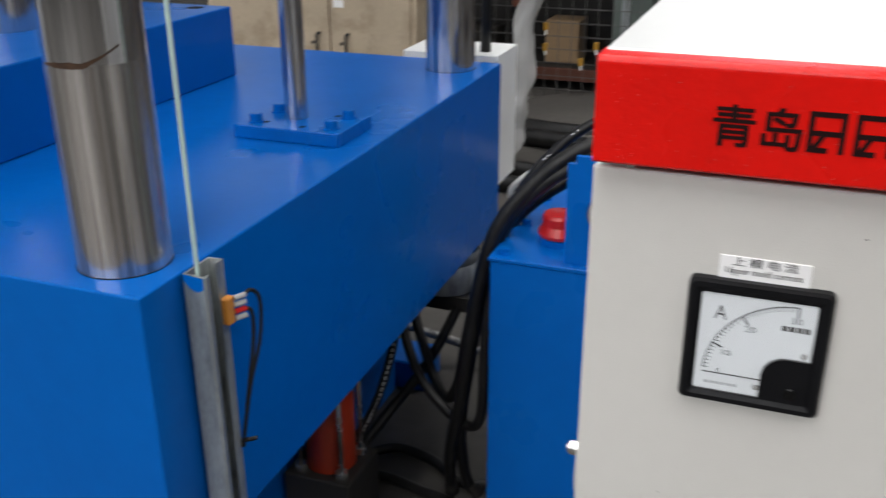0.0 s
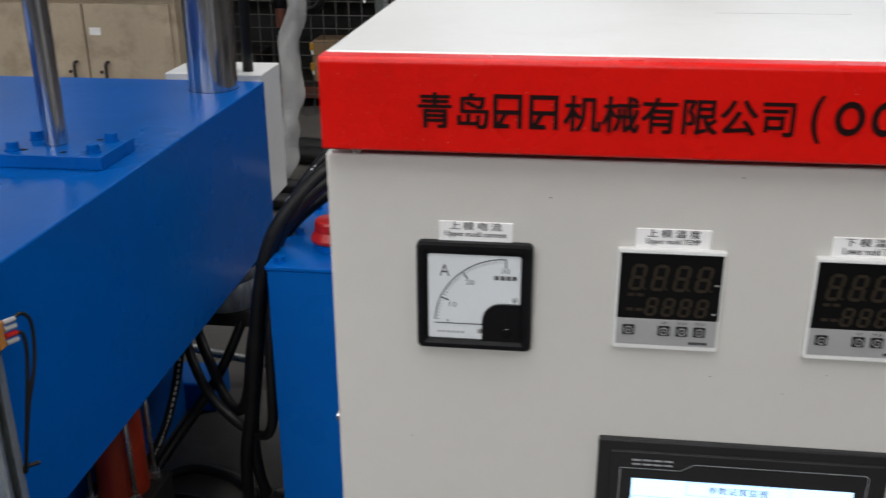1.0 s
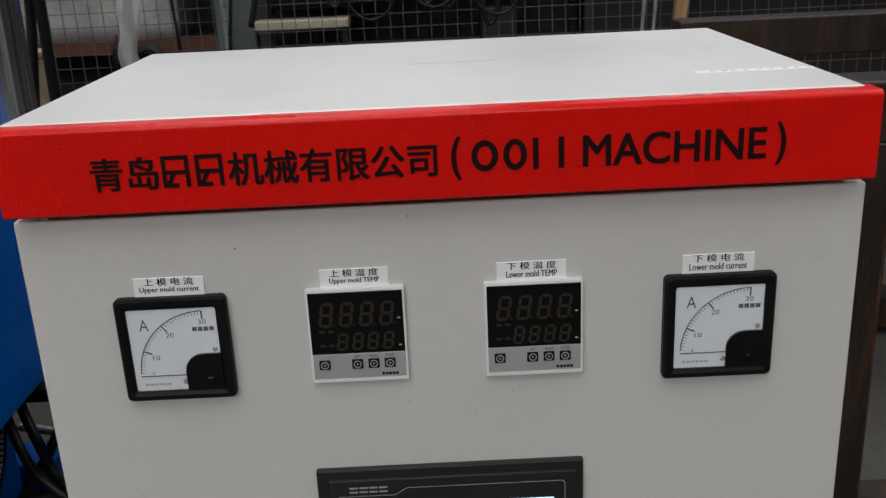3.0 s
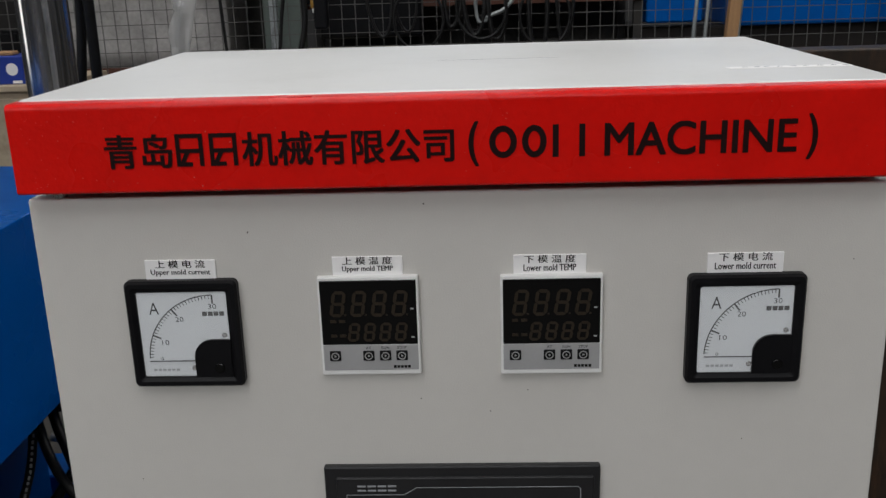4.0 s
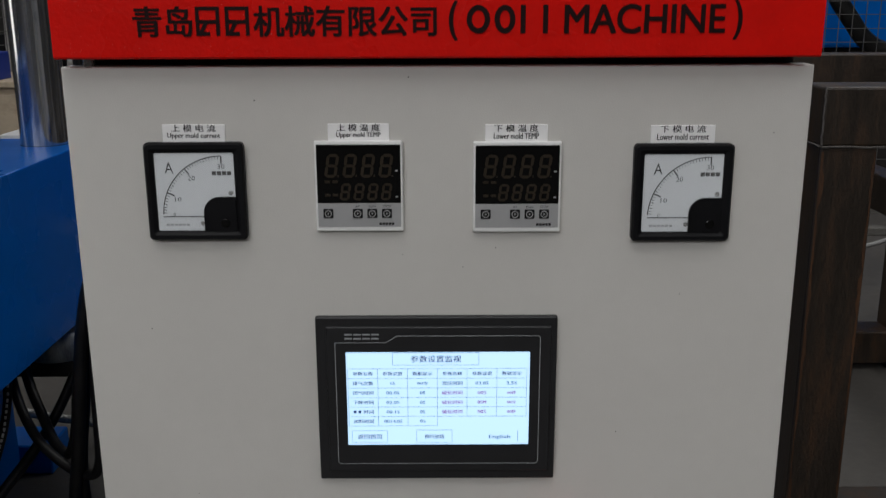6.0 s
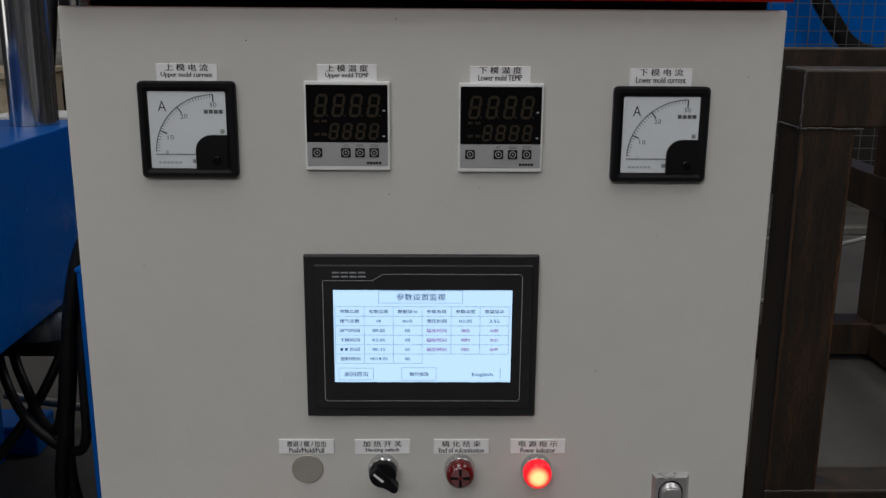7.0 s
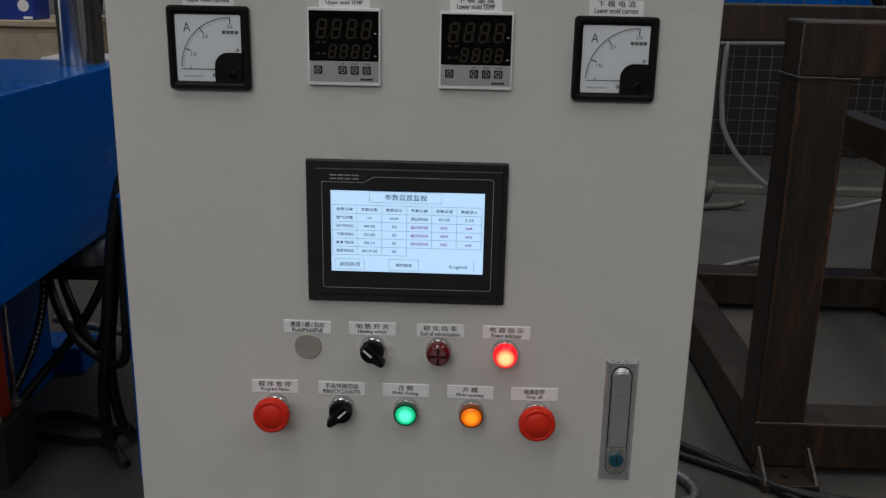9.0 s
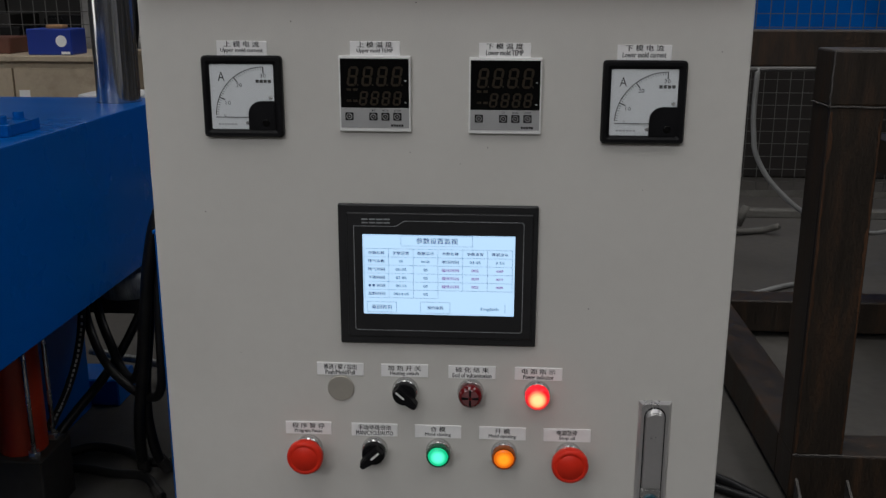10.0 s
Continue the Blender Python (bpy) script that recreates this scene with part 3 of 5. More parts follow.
    part("zero_screw", lathe([(0.0038, 0), (0.0038, 0.0010), (0.0030, 0.0016), (0, 0.0016)], 20, pose(0.0240, -0.0118, -0.0262) @ FRONT), M_DARKGLOSS, t, "black zero-set screw")
    for dx, dz in ((0.0292, -0.0010), (0.0042, -0.0268)):
        part("dial_screw", lathe([(0.0021, 0), (0.0017, 0.0009), (0, 0.0012)], 14, pose(dx, D, dz) @ FRONT), M_SATIN, t, "bright dial screw")
    glass = part("window", box(-inner + 0.0003, inner - 0.0003, -0.0108, -0.0105, -inner + 0.0003, inner - 0.0003), M_WINDOW, t, "clear plastic window")
    glass.visible_shadow = False
    return t


meter = ammeter(-0.2018, 1.0226)
meter.scale = (1, 0.68, 1)
# (its twin is copied once the writing stands)


# ---- temperature controllers ----
def seven_segment(bm, x, z, w, h, y):
    s = 0.12 * w + 0.0003
    lean = 0.08 * h

    def seg(ax, az, bx, bz):
        a, b = Vector((ax, y, az)), Vector((bx, y, bz))
        d = (b - a).normalized()
        nrm = Vector((-d.z, 0, d.x)) * s
        bm.faces.new([bm.verts.new(q) for q in (a, a + d * s * 1.2 + nrm, b - d * s * 1.2 + nrm, b, b - d * s * 1.2 - nrm, a + d * s * 1.2 - nrm)])
    P = lambda i, j: (x + i * w + lean * j, z + j * h / 2)
    for (a, b) in (((0, 0), (1, 0)), ((0, 1), (1, 1)), ((0, 2), (1, 2)), ((0, 0), (0, 1)), ((0, 1), (0, 2)), ((1, 0), (1, 1)), ((1, 1), (1, 2))):
        seg(*P(*a), *P(*b))
    bmesh.ops.remove_doubles(bm, verts=bm.verts, dist=1e-6)


def controller(cx, cz):
    t = thing("temperature_controller", (cx, 0, cz), "square white digital temperature controller, display off", "controller", "temperature controllers on the cabinet door")
    w = 0.0367
    part("bezel", box(-w, w, -0.0065, 0, -w - 0.0022, w + 0.001, 0.0012, 2), M_WHITEPL, t, "white plastic bezel")
    win = part("display", box(-w + 0.0018, w - 0.0018, -0.0075, -0.006, -0.0145, w - 0.0018, 0.0003, 1), M_DARKGLOSS, t, "dark display window, digits unlit")
    keys = part("key_panel", box(-w + 0.0018, w - 0.0018, -0.0072, -0.006, -w + 0.0018, -0.0149, 0.0003, 1), M_GREYPL, t, "silver key panel")
    for k in range(4):
        d = bmesh.new()
        seven_segment(d, -0.0275 + k * 0.0150, 0.0085, 0.0078, 0.0175, -0.0077)
        part("digit", d, M_SEG, win)
    for k in range(4):
        d = bmesh.new()
        seven_segment(d, -0.0155 + k * 0.0115, -0.0110, 0.0062, 0.0125, -0.0077)
        part("digit", d, M_SEG, win)
    dots = bmesh.new()
    for k in range(4):
        box(-0.0178 + k * 0.0150, -0.0164 + k * 0.0150, -0.0078, -0.0074, 0.0080, 0.0093, bm=dots)
    part("decimal_point", dots, M_SEG, win)
    marks = bmesh.new()
    for x, z in ((-0.0285, 0.0028), (-0.0220, 0.0028), (-0.0285, -0.0085), (-0.0220, -0.0085)):
        box(x, x + 0.0045, -0.0078, -0.0074, z, z + 0.0022, bm=marks)
    part("indicator_mark", marks, M_SEG, win)
    for z in (0.0125, -0.0095):
        part("small_print", box(0.0305, 0.0327, -0.0078, -0.0074, z, z + 0.0011), M_GREYPL, win, "pale small print as a bar")
    for x in (-0.0262, -0.0015, 0.0108, 0.0230):
        k = part("key", box(x - 0.0042, x + 0.0042, -0.0086, -0.0070, -0.0272, -0.0192, 0.0008, 2), M_BLACK, t, "black rubber key")
        part("key_ring", lathe([(0.0030, 0), (0.0030, 0.0004), (0.0023, 0.0004), (0.0023, 0)], 16, pose(x, -0.0086, -0.0232) @ FRONT), M_GREYPL, k)
        part("key_arrow", lathe([(0.0012, 0.0001), (0, 0.0003)], 3, pose(x, -0.0086, -0.0232) @ FRONT), M_GREYPL, k)
    for txt, x, ww in (("AT", -0.0015, 0.0038), ("RUN", 0.0108, 0.0055), ("STOP", 0.0230, 0.0068)):
        lettering("key_name", txt, keys, x, -0.0172, -0.00735, ww, 0.0021, M_INK)
    mk = bmesh.new()
    for k in range(5):
        box(0.0165 + k * 0.0026, 0.0186 + k * 0.0026, -0.0074, -0.0071, -0.0333, -0.0312, bm=mk)
    part("maker_bar", mk, M_INK, keys, "black maker's mark as bars")
    return t


ctrl = controller(-0.0653, 1.0270)
ctrl.scale = (1, 0.8, 1)


# ---- touch panel ----
HMI = (-0.0012, 0.0, 0.8345)
hmi = thing("touch_panel", HMI, "black touch panel with a lit parameter table on its screen", "touch screen")
part("housing", box(-0.1055, 0.1055, -0.006, 0.0, -0.0775, 0.0775, 0.0015, 2), M_FASCIA, hmi, "black plastic housing")
part("front_frame", box(-0.0965, 0.1005, -0.0078, -0.005, -0.0690, 0.0690, 0.0012, 2), M_FASCIA, hmi, "dark satin front frame")
line = bmesh.new()
zt, zl = 0.0545, 0.0605
pts = [(-0.0885, zt), (-0.0440, zt), (-0.0345, zl), (0.0885, zl), (0.0905, zl - 0.002), (0.0905, -0.0590), (0.0885, -0.0610), (-0.0865, -0.0610), (-0.0885, -0.0590), (-0.0885, zt)]
for (xa, za), (xb, zb) in zip(pts, pts[1:]):
    d = Vector((xb - xa, 0, zb - za)).normalized() * 0.0003
    nrm = Vector((-d.z, 0, d.x))
    a, b = Vector((xa, -0.0081, za)), Vector((xb, -0.0081, zb))
    line.faces.new([line.verts.new(q) for q in (a - d - nrm, b + d - nrm, b + d + nrm, a - d + nrm)])
bmesh.ops.recalc_face_normals(line, faces=line.faces)
part("trim_line", line, M_LOGO, hmi, "thin silver trim line")
mk = bmesh.new()
for k in range(4):
    a = -0.0800 + k * 0.0078
    box(a, a + 0.0065, -0.0082, -0.0078, 0.0575, 0.0588, bm=mk)
    box(a, a + 0.0065, -0.0082, -0.0078, 0.0612, 0.0625, bm=mk)
part("maker_bar", mk, M_LOGO, hmi, "silver maker's mark as bars")
SW, SH, SC = 0.0805, 0.0455, (0.0012, 0.0)
screen = part("screen", box(-SW + SC[0], SW + SC[0], -0.0083, -0.0070, -SH + 0.0032, SH), M_SCREEN, hmi, "lit pale blue screen")
grid = bmesh.new()


def rule(x0, x1, z0, z1, wide=0.00018):
    """Outline of a screen field."""
    for a, b, c, d in ((x0, x1, z0 - wide, z0 + wide), (x0, x1, z1 - wide, z1 + wide), (x0 - wide, x0 + wide, z0, z1), (x1 - wide, x1 + wide, z0, z1)):
        f = grid.faces.new([grid.verts.new(q) for q in ((a, -0.0085, c), (b, -0.0085, c), (b, -0.0085, d), (a, -0.0085, d))])


X0, CW, ZT, RH = -0.0780, 0.0262, 0.0303, 0.00905
rule(-0.0385, 0.0370, 0.0337, 0.0453)
for c in range(6):
    for r in range(6):
        if c >= 3 and r == 5:
            continue
        rule(X0 + c * CW, X0 + (c + 1) * CW, ZT - (r + 1) * RH, ZT - r * RH)
rule(-0.0755, -0.0440, -0.0400, -0.0287)
rule(-0.0180, 0.0135, -0.0405, -0.0282)
rule(0.0722, 0.0723, -0.0390, -0.0290)
part("table_line", grid, M_SCRRULE, screen)


def scr(text, cx, cz, w, h, material=M_SCRLINE):
    lettering("screen_text", text, screen, cx, cz, -0.0086, w, h, material)


scr("参数设置监视", -0.0005, 0.0395, 0.0440, 0.0066)
HEAD = ("参数名称", "参数设置", "数据显示")
for c in range(6):
    scr(HEAD[c % 3], X0 + (c + 0.5) * CW, ZT - 0.5 * RH, 0.0175, 0.0036)
for r, w in ((1, "排气次数"), (2, "闭气时间"), (3, "下降时间"), (5, "加料时间")):
    scr(w, X0 + 0.5 * CW, ZT - (r + 0.5) * RH, 0.0180, 0.0038)
for r in (2, 3, 4):
    scr("硫化时间", X0 + 3.5 * CW, ZT - (r + 0.5) * RH, 0.0180, 0.0038, M_SCRPINK)
scr("返回首页", -0.0597, -0.0344, 0.0220, 0.0048)
scr("English", 0.0560, -0.0352, 0.0190, 0.0044, M_SCRVALUE)
scr("预约加热", -0.0022, -0.0344, 0.0175, 0.0040)
scr("泄压时间", X0 + 3.5 * CW, ZT - 1.5 * RH, 0.0180, 0.0038)
scr("时间", X0 + 0.5 * CW + 0.0046, ZT - 4.5 * RH, 0.0088, 0.0038)
for c, r, w in ((1, 1, "3次"), (2, 1, "003次"), (1, 2, "00.0S"), (1, 3, "02.0S"), (1, 4, "00.1S"), (1, 5, "0014.0S"), (4, 1, "03.0S"), (5, 1, "3.5S"), (2, 2, "0S"), (2, 3, "0S"), (2, 4, "0S"), (2, 5, "0S")):
    scr(w, X0 + (c + 0.5) * CW, ZT - (r + 0.5) * RH, 0.0023 * len(w), 0.0030, M_SCRVALUE)
for c, r, w in ((4, 2, "00S"), (4, 3, "00M"), (4, 4, "00S"), (5, 2, "00秒"), (5, 3, "00分"), (5, 4, "00秒")):
    scr(w, X0 + (c + 0.5) * CW, ZT - (r + 0.5) * RH, 0.0025 * len(w), 0.0031, M_SCRPINK)


def bars(cells, material):
    bm = bmesh.new()
    for cx, cz, w in cells:
        n = max(2, int(w / 0.003))
        for k in range(n):
            a = cx - w / 2 + k * w / n
            bm.faces.new([bm.verts.new(q) for q in ((a, -0.0086, cz - 0.0014), (a + w / n * 0.6, -0.0086, cz - 0.0014), (a + w / n * 0.6, -0.0086, cz + 0.0014), (a, -0.0086, cz + 0.0014))])
    part("unreadable_value", bm, material, screen, "unreadable values as bars")


bars([(X0 + 0.5 * CW - 0.0046, ZT - 4.5 * RH, 0.0085)], M_SCRLINE)


# ---- operating elements ----
ROW1, ROW2 = 0.7015, 0.6285


def collar(t, r=0.0146, deep=0.009):
    part("collar", lathe([(r, 0), (r, deep * 0.55), (r - 0.0012, deep * 0.9), (r - 0.003, deep), (r - 0.004, deep)], 36, FRONT), M_SATIN, t, "satin metal collar", smooth=True)
    notch = bmesh.new()
    for s in (-1, 1):
        box(s * 0.003 - 0.001, s * 0.003 + 0.001, -deep - 0.0008, -deep + 0.002, r - 0.0045, r - 0.001, bm=notch)
    part("collar_notch", notch, M_SATIN, t)


plug = thing("blanking_plug", (-0.1092, 0, ROW1), "plain satin grey blanking plug in the door", "plug")
part("disc", lathe([(0.0148, 0), (0.0148, 0.0018), (0.0140, 0.0024), (0, 0.0025)], 40, FRONT), mat("grey_plug", (0.46, 0.43, 0.375), 0.36, 0.45, var=0.05, scale=30), plug)


def selector(x, z, turn):
    t = thing("selector_switch", (x, 0, z), "black two-position selector knob with a white pointer line", "switch", "selector switches on the cabinet door")
    collar(t)
    part("knob_base", lathe([(0.0128, 0.007), (0.0128, 0.0155), (0.0120, 0.0168), (0, 0.0168)], 36, FRONT), M_BLACK, t, smooth=False)
    grip = bmesh.new()
    prof = [(-0.0058, -0.0120), (0.0058, -0.0120), (0.0064, 0.006), (0.0042, 0.0160), (0.0020, 0.0182), (-0.0020, 0.0182), (-0.0042, 0.0160), (-0.0064, 0.006)]
    lo = [grip.verts.new((a, -0.0150, b)) for a, b in prof]
    hi = [grip.verts.new((a * 0.78, -0.0265, b * 0.97)) for a, b in prof]
    for i in range(len(prof)):
        j = (i + 1) % len(prof)
        grip.faces.new((lo[i], lo[j], hi[j], hi[i]))
    grip.faces.new(hi)
    bmesh.ops.recalc_face_normals(grip, faces=grip.faces)
    bmesh.ops.bevel(grip, geom=[e for e in grip.edges if e.verts[0].co.y < -0.026 and e.verts[1].co.y < -0.026], offset=0.0012, segments=2, affect="EDGES")
    g = part("grip", grip, M_BLACK, t, "black lever grip")
    g.rotation_euler = (0, radians(turn), 0)
    ln = box(-0.0010, 0.0010, -0.0270, -0.0264, -0.0105, 0.0012)
    part("pointer_line", ln, M_WHITEPL, g, "white pointer line")
    return t


selector(-0.0372, ROW1, 132)
selector(-0.0725, ROW2, 226)


def lamp(x, z, lens, label, rim=None):
    t = thing("indicator_lamp", (x, 0, z), label, "indicator lamp", "indicator lamps on the cabinet door")
    collar(t)
    if rim:
        part("lens_rim", lathe([(0.0134, 0.006), (0.0134, 0.0150), (0.0128, 0.0165), (0.0112, 0.0165), (0.0112, 0.014)], 36, FRONT), rim, t)
        part("lens", lathe([(0.0112, 0.0140), (0.0107, 0.0170), (0.0078, 0.0180), (0, 0.0184)], 36, FRONT), lens, t, smooth=True)
    else:
        part("lens", lathe([(0.0134, 0.006), (0.0134, 0.0145), (0.0122, 0.0180), (0.0080, 0.0203), (0, 0.0212)], 36, FRONT), lens, t, smooth=True)
    return t


buzzer = lamp(0.0352, ROW1, M_DARKRED, "dark red flashing buzzer lamp, unlit")
for a in (0, 90, 180, 270):
    s_ = part("sound_slot", box(-0.0011, 0.0011, -0.0218, -0.0196, 0.0022, 0.0092), M_INK, buzzer, "dark sound slot")
    s_.rotation_euler = (0, radians(a), 0)
    wedge = bmesh.new()
    arc_ = [radians(q) for q in range(10, 81, 14)]
    pts_ = [(0.0022 * math.cos(q), 0.0022 * math.sin(q)) for q in (radians(70), radians(20))] + [(0.0096 * math.cos(q), 0.0096 * math.sin(q)) for q in arc_]
    lo_, hi_ = [[wedge.verts.new((px_ * k_, y_ + 14.0 * (px_ * px_ + pz_ * pz_), pz_ * k_)) for px_, pz_ in pts_] for y_, k_ in ((-0.0196, 1.0), (-0.0217, 0.94))]
    for i in range(len(pts_)):
        j = (i + 1) % len(pts_)
        wedge.faces.new((lo_[i], lo_[j], hi_[j], hi_[i]))
    wedge.faces.new(hi_)
    bmesh.ops.recalc_face_normals(wedge, faces=wedge.faces)
    o_ = part("lens_facet", wedge, M_FACET, buzzer)
    o_.rotation_euler = (0, radians(a), 0)
lamp(0.1080, ROW1, M_LAMPRED, "red indicator lamp, lit")
lamp(0.0000, ROW2, M_LAMPGREEN, "round push button with a lit green lens", rim=M_LENSRIM)
lamp(0.0730, ROW2, M_LAMPORANGE, "round push button with a lit orange lens", rim=M_RIMORANGE)


def mushroom(x, z):
    t = thing("emergency_stop_button", (x, 0, z), "red mushroom-head stop button, released", "push button", "stop buttons on the cabinet door")
    collar(t)
    part("stem", lathe([(0.0105, 0.006), (0.0105, 0.018)], 28, FRONT), M_REDPL, t)
    part("head", lathe([(0.0120, 0.0150), (0.0180, 0.0185), (0.0200, 0.0225), (0.0200, 0.0285), (0.0188, 0.0312), (0.0155, 0.0322), (0.0150, 0.0316), (0.0142, 0.0316), (0.0136, 0.0324), (0, 0.0326)], 44, FRONT), M_REDPL, t, "red plastic mushroom head", smooth=True)
    return t


mushroom(-0.1470, ROW2)
mushroom(0.1450, ROW2)

# ---- door lock ----
LOCK = (0.2370, 0.0, 0.6230)
lock = thing("door_lock", LOCK, "satin zinc swing-handle lock with a teal key barrel", "lock")
fr = bmesh.new()
rim = [[fr.verts.new((sx * w_, y, sz * h_)) for sx, sz in ((-1, -1), (1, -1), (1, 1), (-1, 1))] for w_, h_, y in ((0.0176, 0.0730, 0.0), (0.0176, 0.0730, -0.0018), (0.0148, 0.0704, -0.0050))]
for a_, b_ in zip(rim, rim[1:]):
    for i in range(4):
        fr.faces.new((a_[i], a_[(i + 1) % 4], b_[(i + 1) % 4], b_[i]))
fr.faces.new(rim[2])
bmesh.ops.recalc_face_normals(fr, faces=fr.faces)
part("base_plate", fr, M_LOCK, lock)
lev = bmesh.new()
prof = [(0.0108 * math.cos(radians(a)), 0.0558 + 0.0108 * math.sin(radians(a))) for a in range(0, 181, 18)] + [(-0.0108, -0.0287), (0.0108, -0.0287)]
lo = [lev.verts.new((a, -0.004, b)) for a, b in prof]
hi = [lev.verts.new((a * 0.88, -0.0100, b - max(0.0, b - 0.0558) * 0.45)) for a, b in prof]
for i in range(len(prof)):
    j = (i + 1) % len(prof)
    lev.faces.new((lo[i], lo[j], hi[j], hi[i]))
lev.faces.new(hi)
bmesh.ops.recalc_face_normals(lev, faces=lev.faces)
bmesh.ops.bevel(lev, geom=[e for e in lev.edges if e.verts[0].co.y < -0.0095 and e.verts[1].co.y < -0.0095], offset=0.0010, segments=2, affect="EDGES")
part("lever", lev, M_LOCK, lock, "satin metal lever")
slot = bmesh.new()
prof = [(0.0117 * math.cos(radians(a)), 0.0558 + 0.0117 * math.sin(radians(a))) for a in range(0, 181, 18)] + [(0.0117 * math.cos(radians(a)), -0.0550 + 0.0100 * math.sin(radians(a))) for a in range(180, 361, 20)]
slot.faces.new([slot.verts.new((a, -0.0052, b)) for a, b in prof])
bmesh.ops.recalc_face_normals(slot, faces=slot.faces)
part("lever_gap", slot, M_BLACK, lock, "dark gap round the lever")
rec = bmesh.new()
prof = [(0.0110, -0.0300), (-0.0110, -0.0300)] + [(0.0110 * math.cos(radians(a)), -0.0550 + 0.0094 * math.sin(radians(a))) for a in range(180, 361, 20)]
lo = [rec.verts.new((a, -0.0053, b)) for a, b in prof]
hi = [rec.verts.new((a * 0.84, -0.0072, -0.0450 + (b + 0.0450) * 0.86)) for a, b in prof]
for i in range(len(prof)):
    j = (i + 1) % len(prof)
    rec.faces.new((lo[i], lo[j], hi[j], hi[i]))
rec.faces.new(hi)
bmesh.ops.recalc_face_normals(rec, faces=rec.faces)
part("barrel_housing", rec, M_SATIN, lock, "bright plated barrel housing")
bar = part("key_barrel", lathe([(0.0082, 0.006), (0.0082, 0.0095), (0.0073, 0.0105), (0, 0.0105)], 28, pose(0, 0, -0.0452) @ FRONT), M_TEAL, lock, "teal plastic key barrel")
part("key_slot", box(-0.0006, 0.0006, -0.0108, -0.0102, -0.0490, -0.0414), M_INK, bar)


# ---- blue press ----
PR = (-1.55, 0.85, 0.0)
press = thing("hydraulic_press", PR, "blue enamelled four-column hydraulic press with bright steel columns", "press")
PT, PB = 0.860, 0.470
part("platen", box(-2.30, -0.826, 0.195, 1.492, PB, PT, 0.0025, 2), M_BLUE, press, "thick blue platen", world_at=PR)
part("crosshead", box(-2.00, -1.325, 0.27, 1.190, PT + 0.0005, 1.004, 0.003, 2), M_BLUE, press, "blue raised block on the platen", world_at=PR)
part("bed", box(-2.25, -1.075, 0.25, 1.42, 0.0, 0.4695, 0.004, 1), M_BLUE, press, "blue lower bed in shade", world_at=PR)
COLS = ((-0.906, 0.277), (-0.915, 1.405), (-2.21, 0.278), (-2.21, 1.405))
for k, (cx, cy) in enumerate(COLS):
    foot = 1.099 if k == 0 else PT
    part("column", lathe([(0.0540, foot), (0.0540, 2.6)], 64, pose(cx, cy, 0)), M_CHROME, press, "ground steel column", smooth=True, world_at=PR)
    # stained foot; its upright streaks are reflections put into the colour
    if k == 0:
        part("oiled_foot", lathe([(0.0541, PT + 0.001), (0.0541, 1.0989)], 64, pose(cx, cy, 0)), M_OILED_STREAKS, press, "oil-stained lower part of the column, reflection streaks painted on", smooth=True, world_at=PR)
    part("column_gap", lathe([(0.0552, PT + 0.0004), (0.0552, PT + 0.0008), (0.0535, PT + 0.0008)], 64, pose(cx, cy, 0)), M_INK, press, "dark joint round the column", world_at=PR)
part("guide_pillar", lathe([(0.055, 1.0045), (0.055, 2.6)], 48, pose(-1.565, 0.82, 0)), M_CHROME, press, "bright steel ram", smooth=True, world_at=PR)
part("oil_hole", lathe([(0.018, 1.0042), (0, 1.0046)], 24, pose(-1.385, 1.150, 0)), M_INK, press, "open bolt hole", world_at=PR)
part("upper_beam", box(-2.35, -0.78, 0.15, 1.54, 2.45, 2.85, 0.004, 1), M_BLUE, press, "blue upper beam", world_at=PR)
# flange with bolts and its rod
fl = part("flange", box(-1.068, -0.874, 0.770, 0.898, PT + 0.0005, 0.883, 0.0015, 2), M_BLUE, press, "blue bolted flange", world_at=PR)
part("piston_rod", lathe([(0.0195, 0.884), (0.0195, 2.5)], 40, pose(-0.987, 0.842, 0)), M_CHROME, press, "bright steel rod", smooth=True, world_at=PR)
for bx, by in ((-1.040, 0.797), (-1.036, 0.868), (-0.900, 0.797), (-0.902, 0.868)):
    part("flange_bolt", lathe([(0.0135, 0.883), (0.0135, 0.8855), (0.0105, 0.8855), (0.0105, 0.897), (0.0095, 0.898), (0, 0.898)], 18, pose(bx, by, 0)), M_BLUE, press, "blue painted hex bolt", world_at=PR)
for bx, by in ((-1.022, 0.800), (-0.950, 0.792), (-0.925, 0.873)):
    part("flange_hole", lathe([(0.006, 0.8832), (0, 0.8834)], 14, pose(bx, by, 0)), M_INK, press, world_at=PR)
# ragged scale mark round the front column
mark = bmesh.new()
rows = []
for i in range(61):
    f = i / 60
    ang = radians(-118 + 95 * f)
    dark = max(0.0, 1 - abs(f - 0.42) / 0.42)
    lift = 0.050 * max(0.0, f - 0.55) ** 1.2
    n1 = noise.noise(Vector((f * 19, 0, 0)))
    n2 = noise.noise(Vector((f * 27, 4, 0)))
    z_lo, z_hi = 1.0985 + lift - 0.0045 * dark * (0.45 + abs(n1)), 1.0995 + lift + 0.0060 * dark * (0.35 + abs(n2)) + 0.0010
    rows.append([mark.verts.new((-0.906 + 0.0545 * math.cos(ang), 0.277 + 0.0545 * math.sin(ang), z)) for z in (z_lo, z_hi)])
for a_, b_ in zip(rows, rows[1:]):
    mark.faces.new((a_[0], b_[0], b_[1], a_[1]))
bmesh.ops.recalc_face_normals(mark, faces=mark.faces)
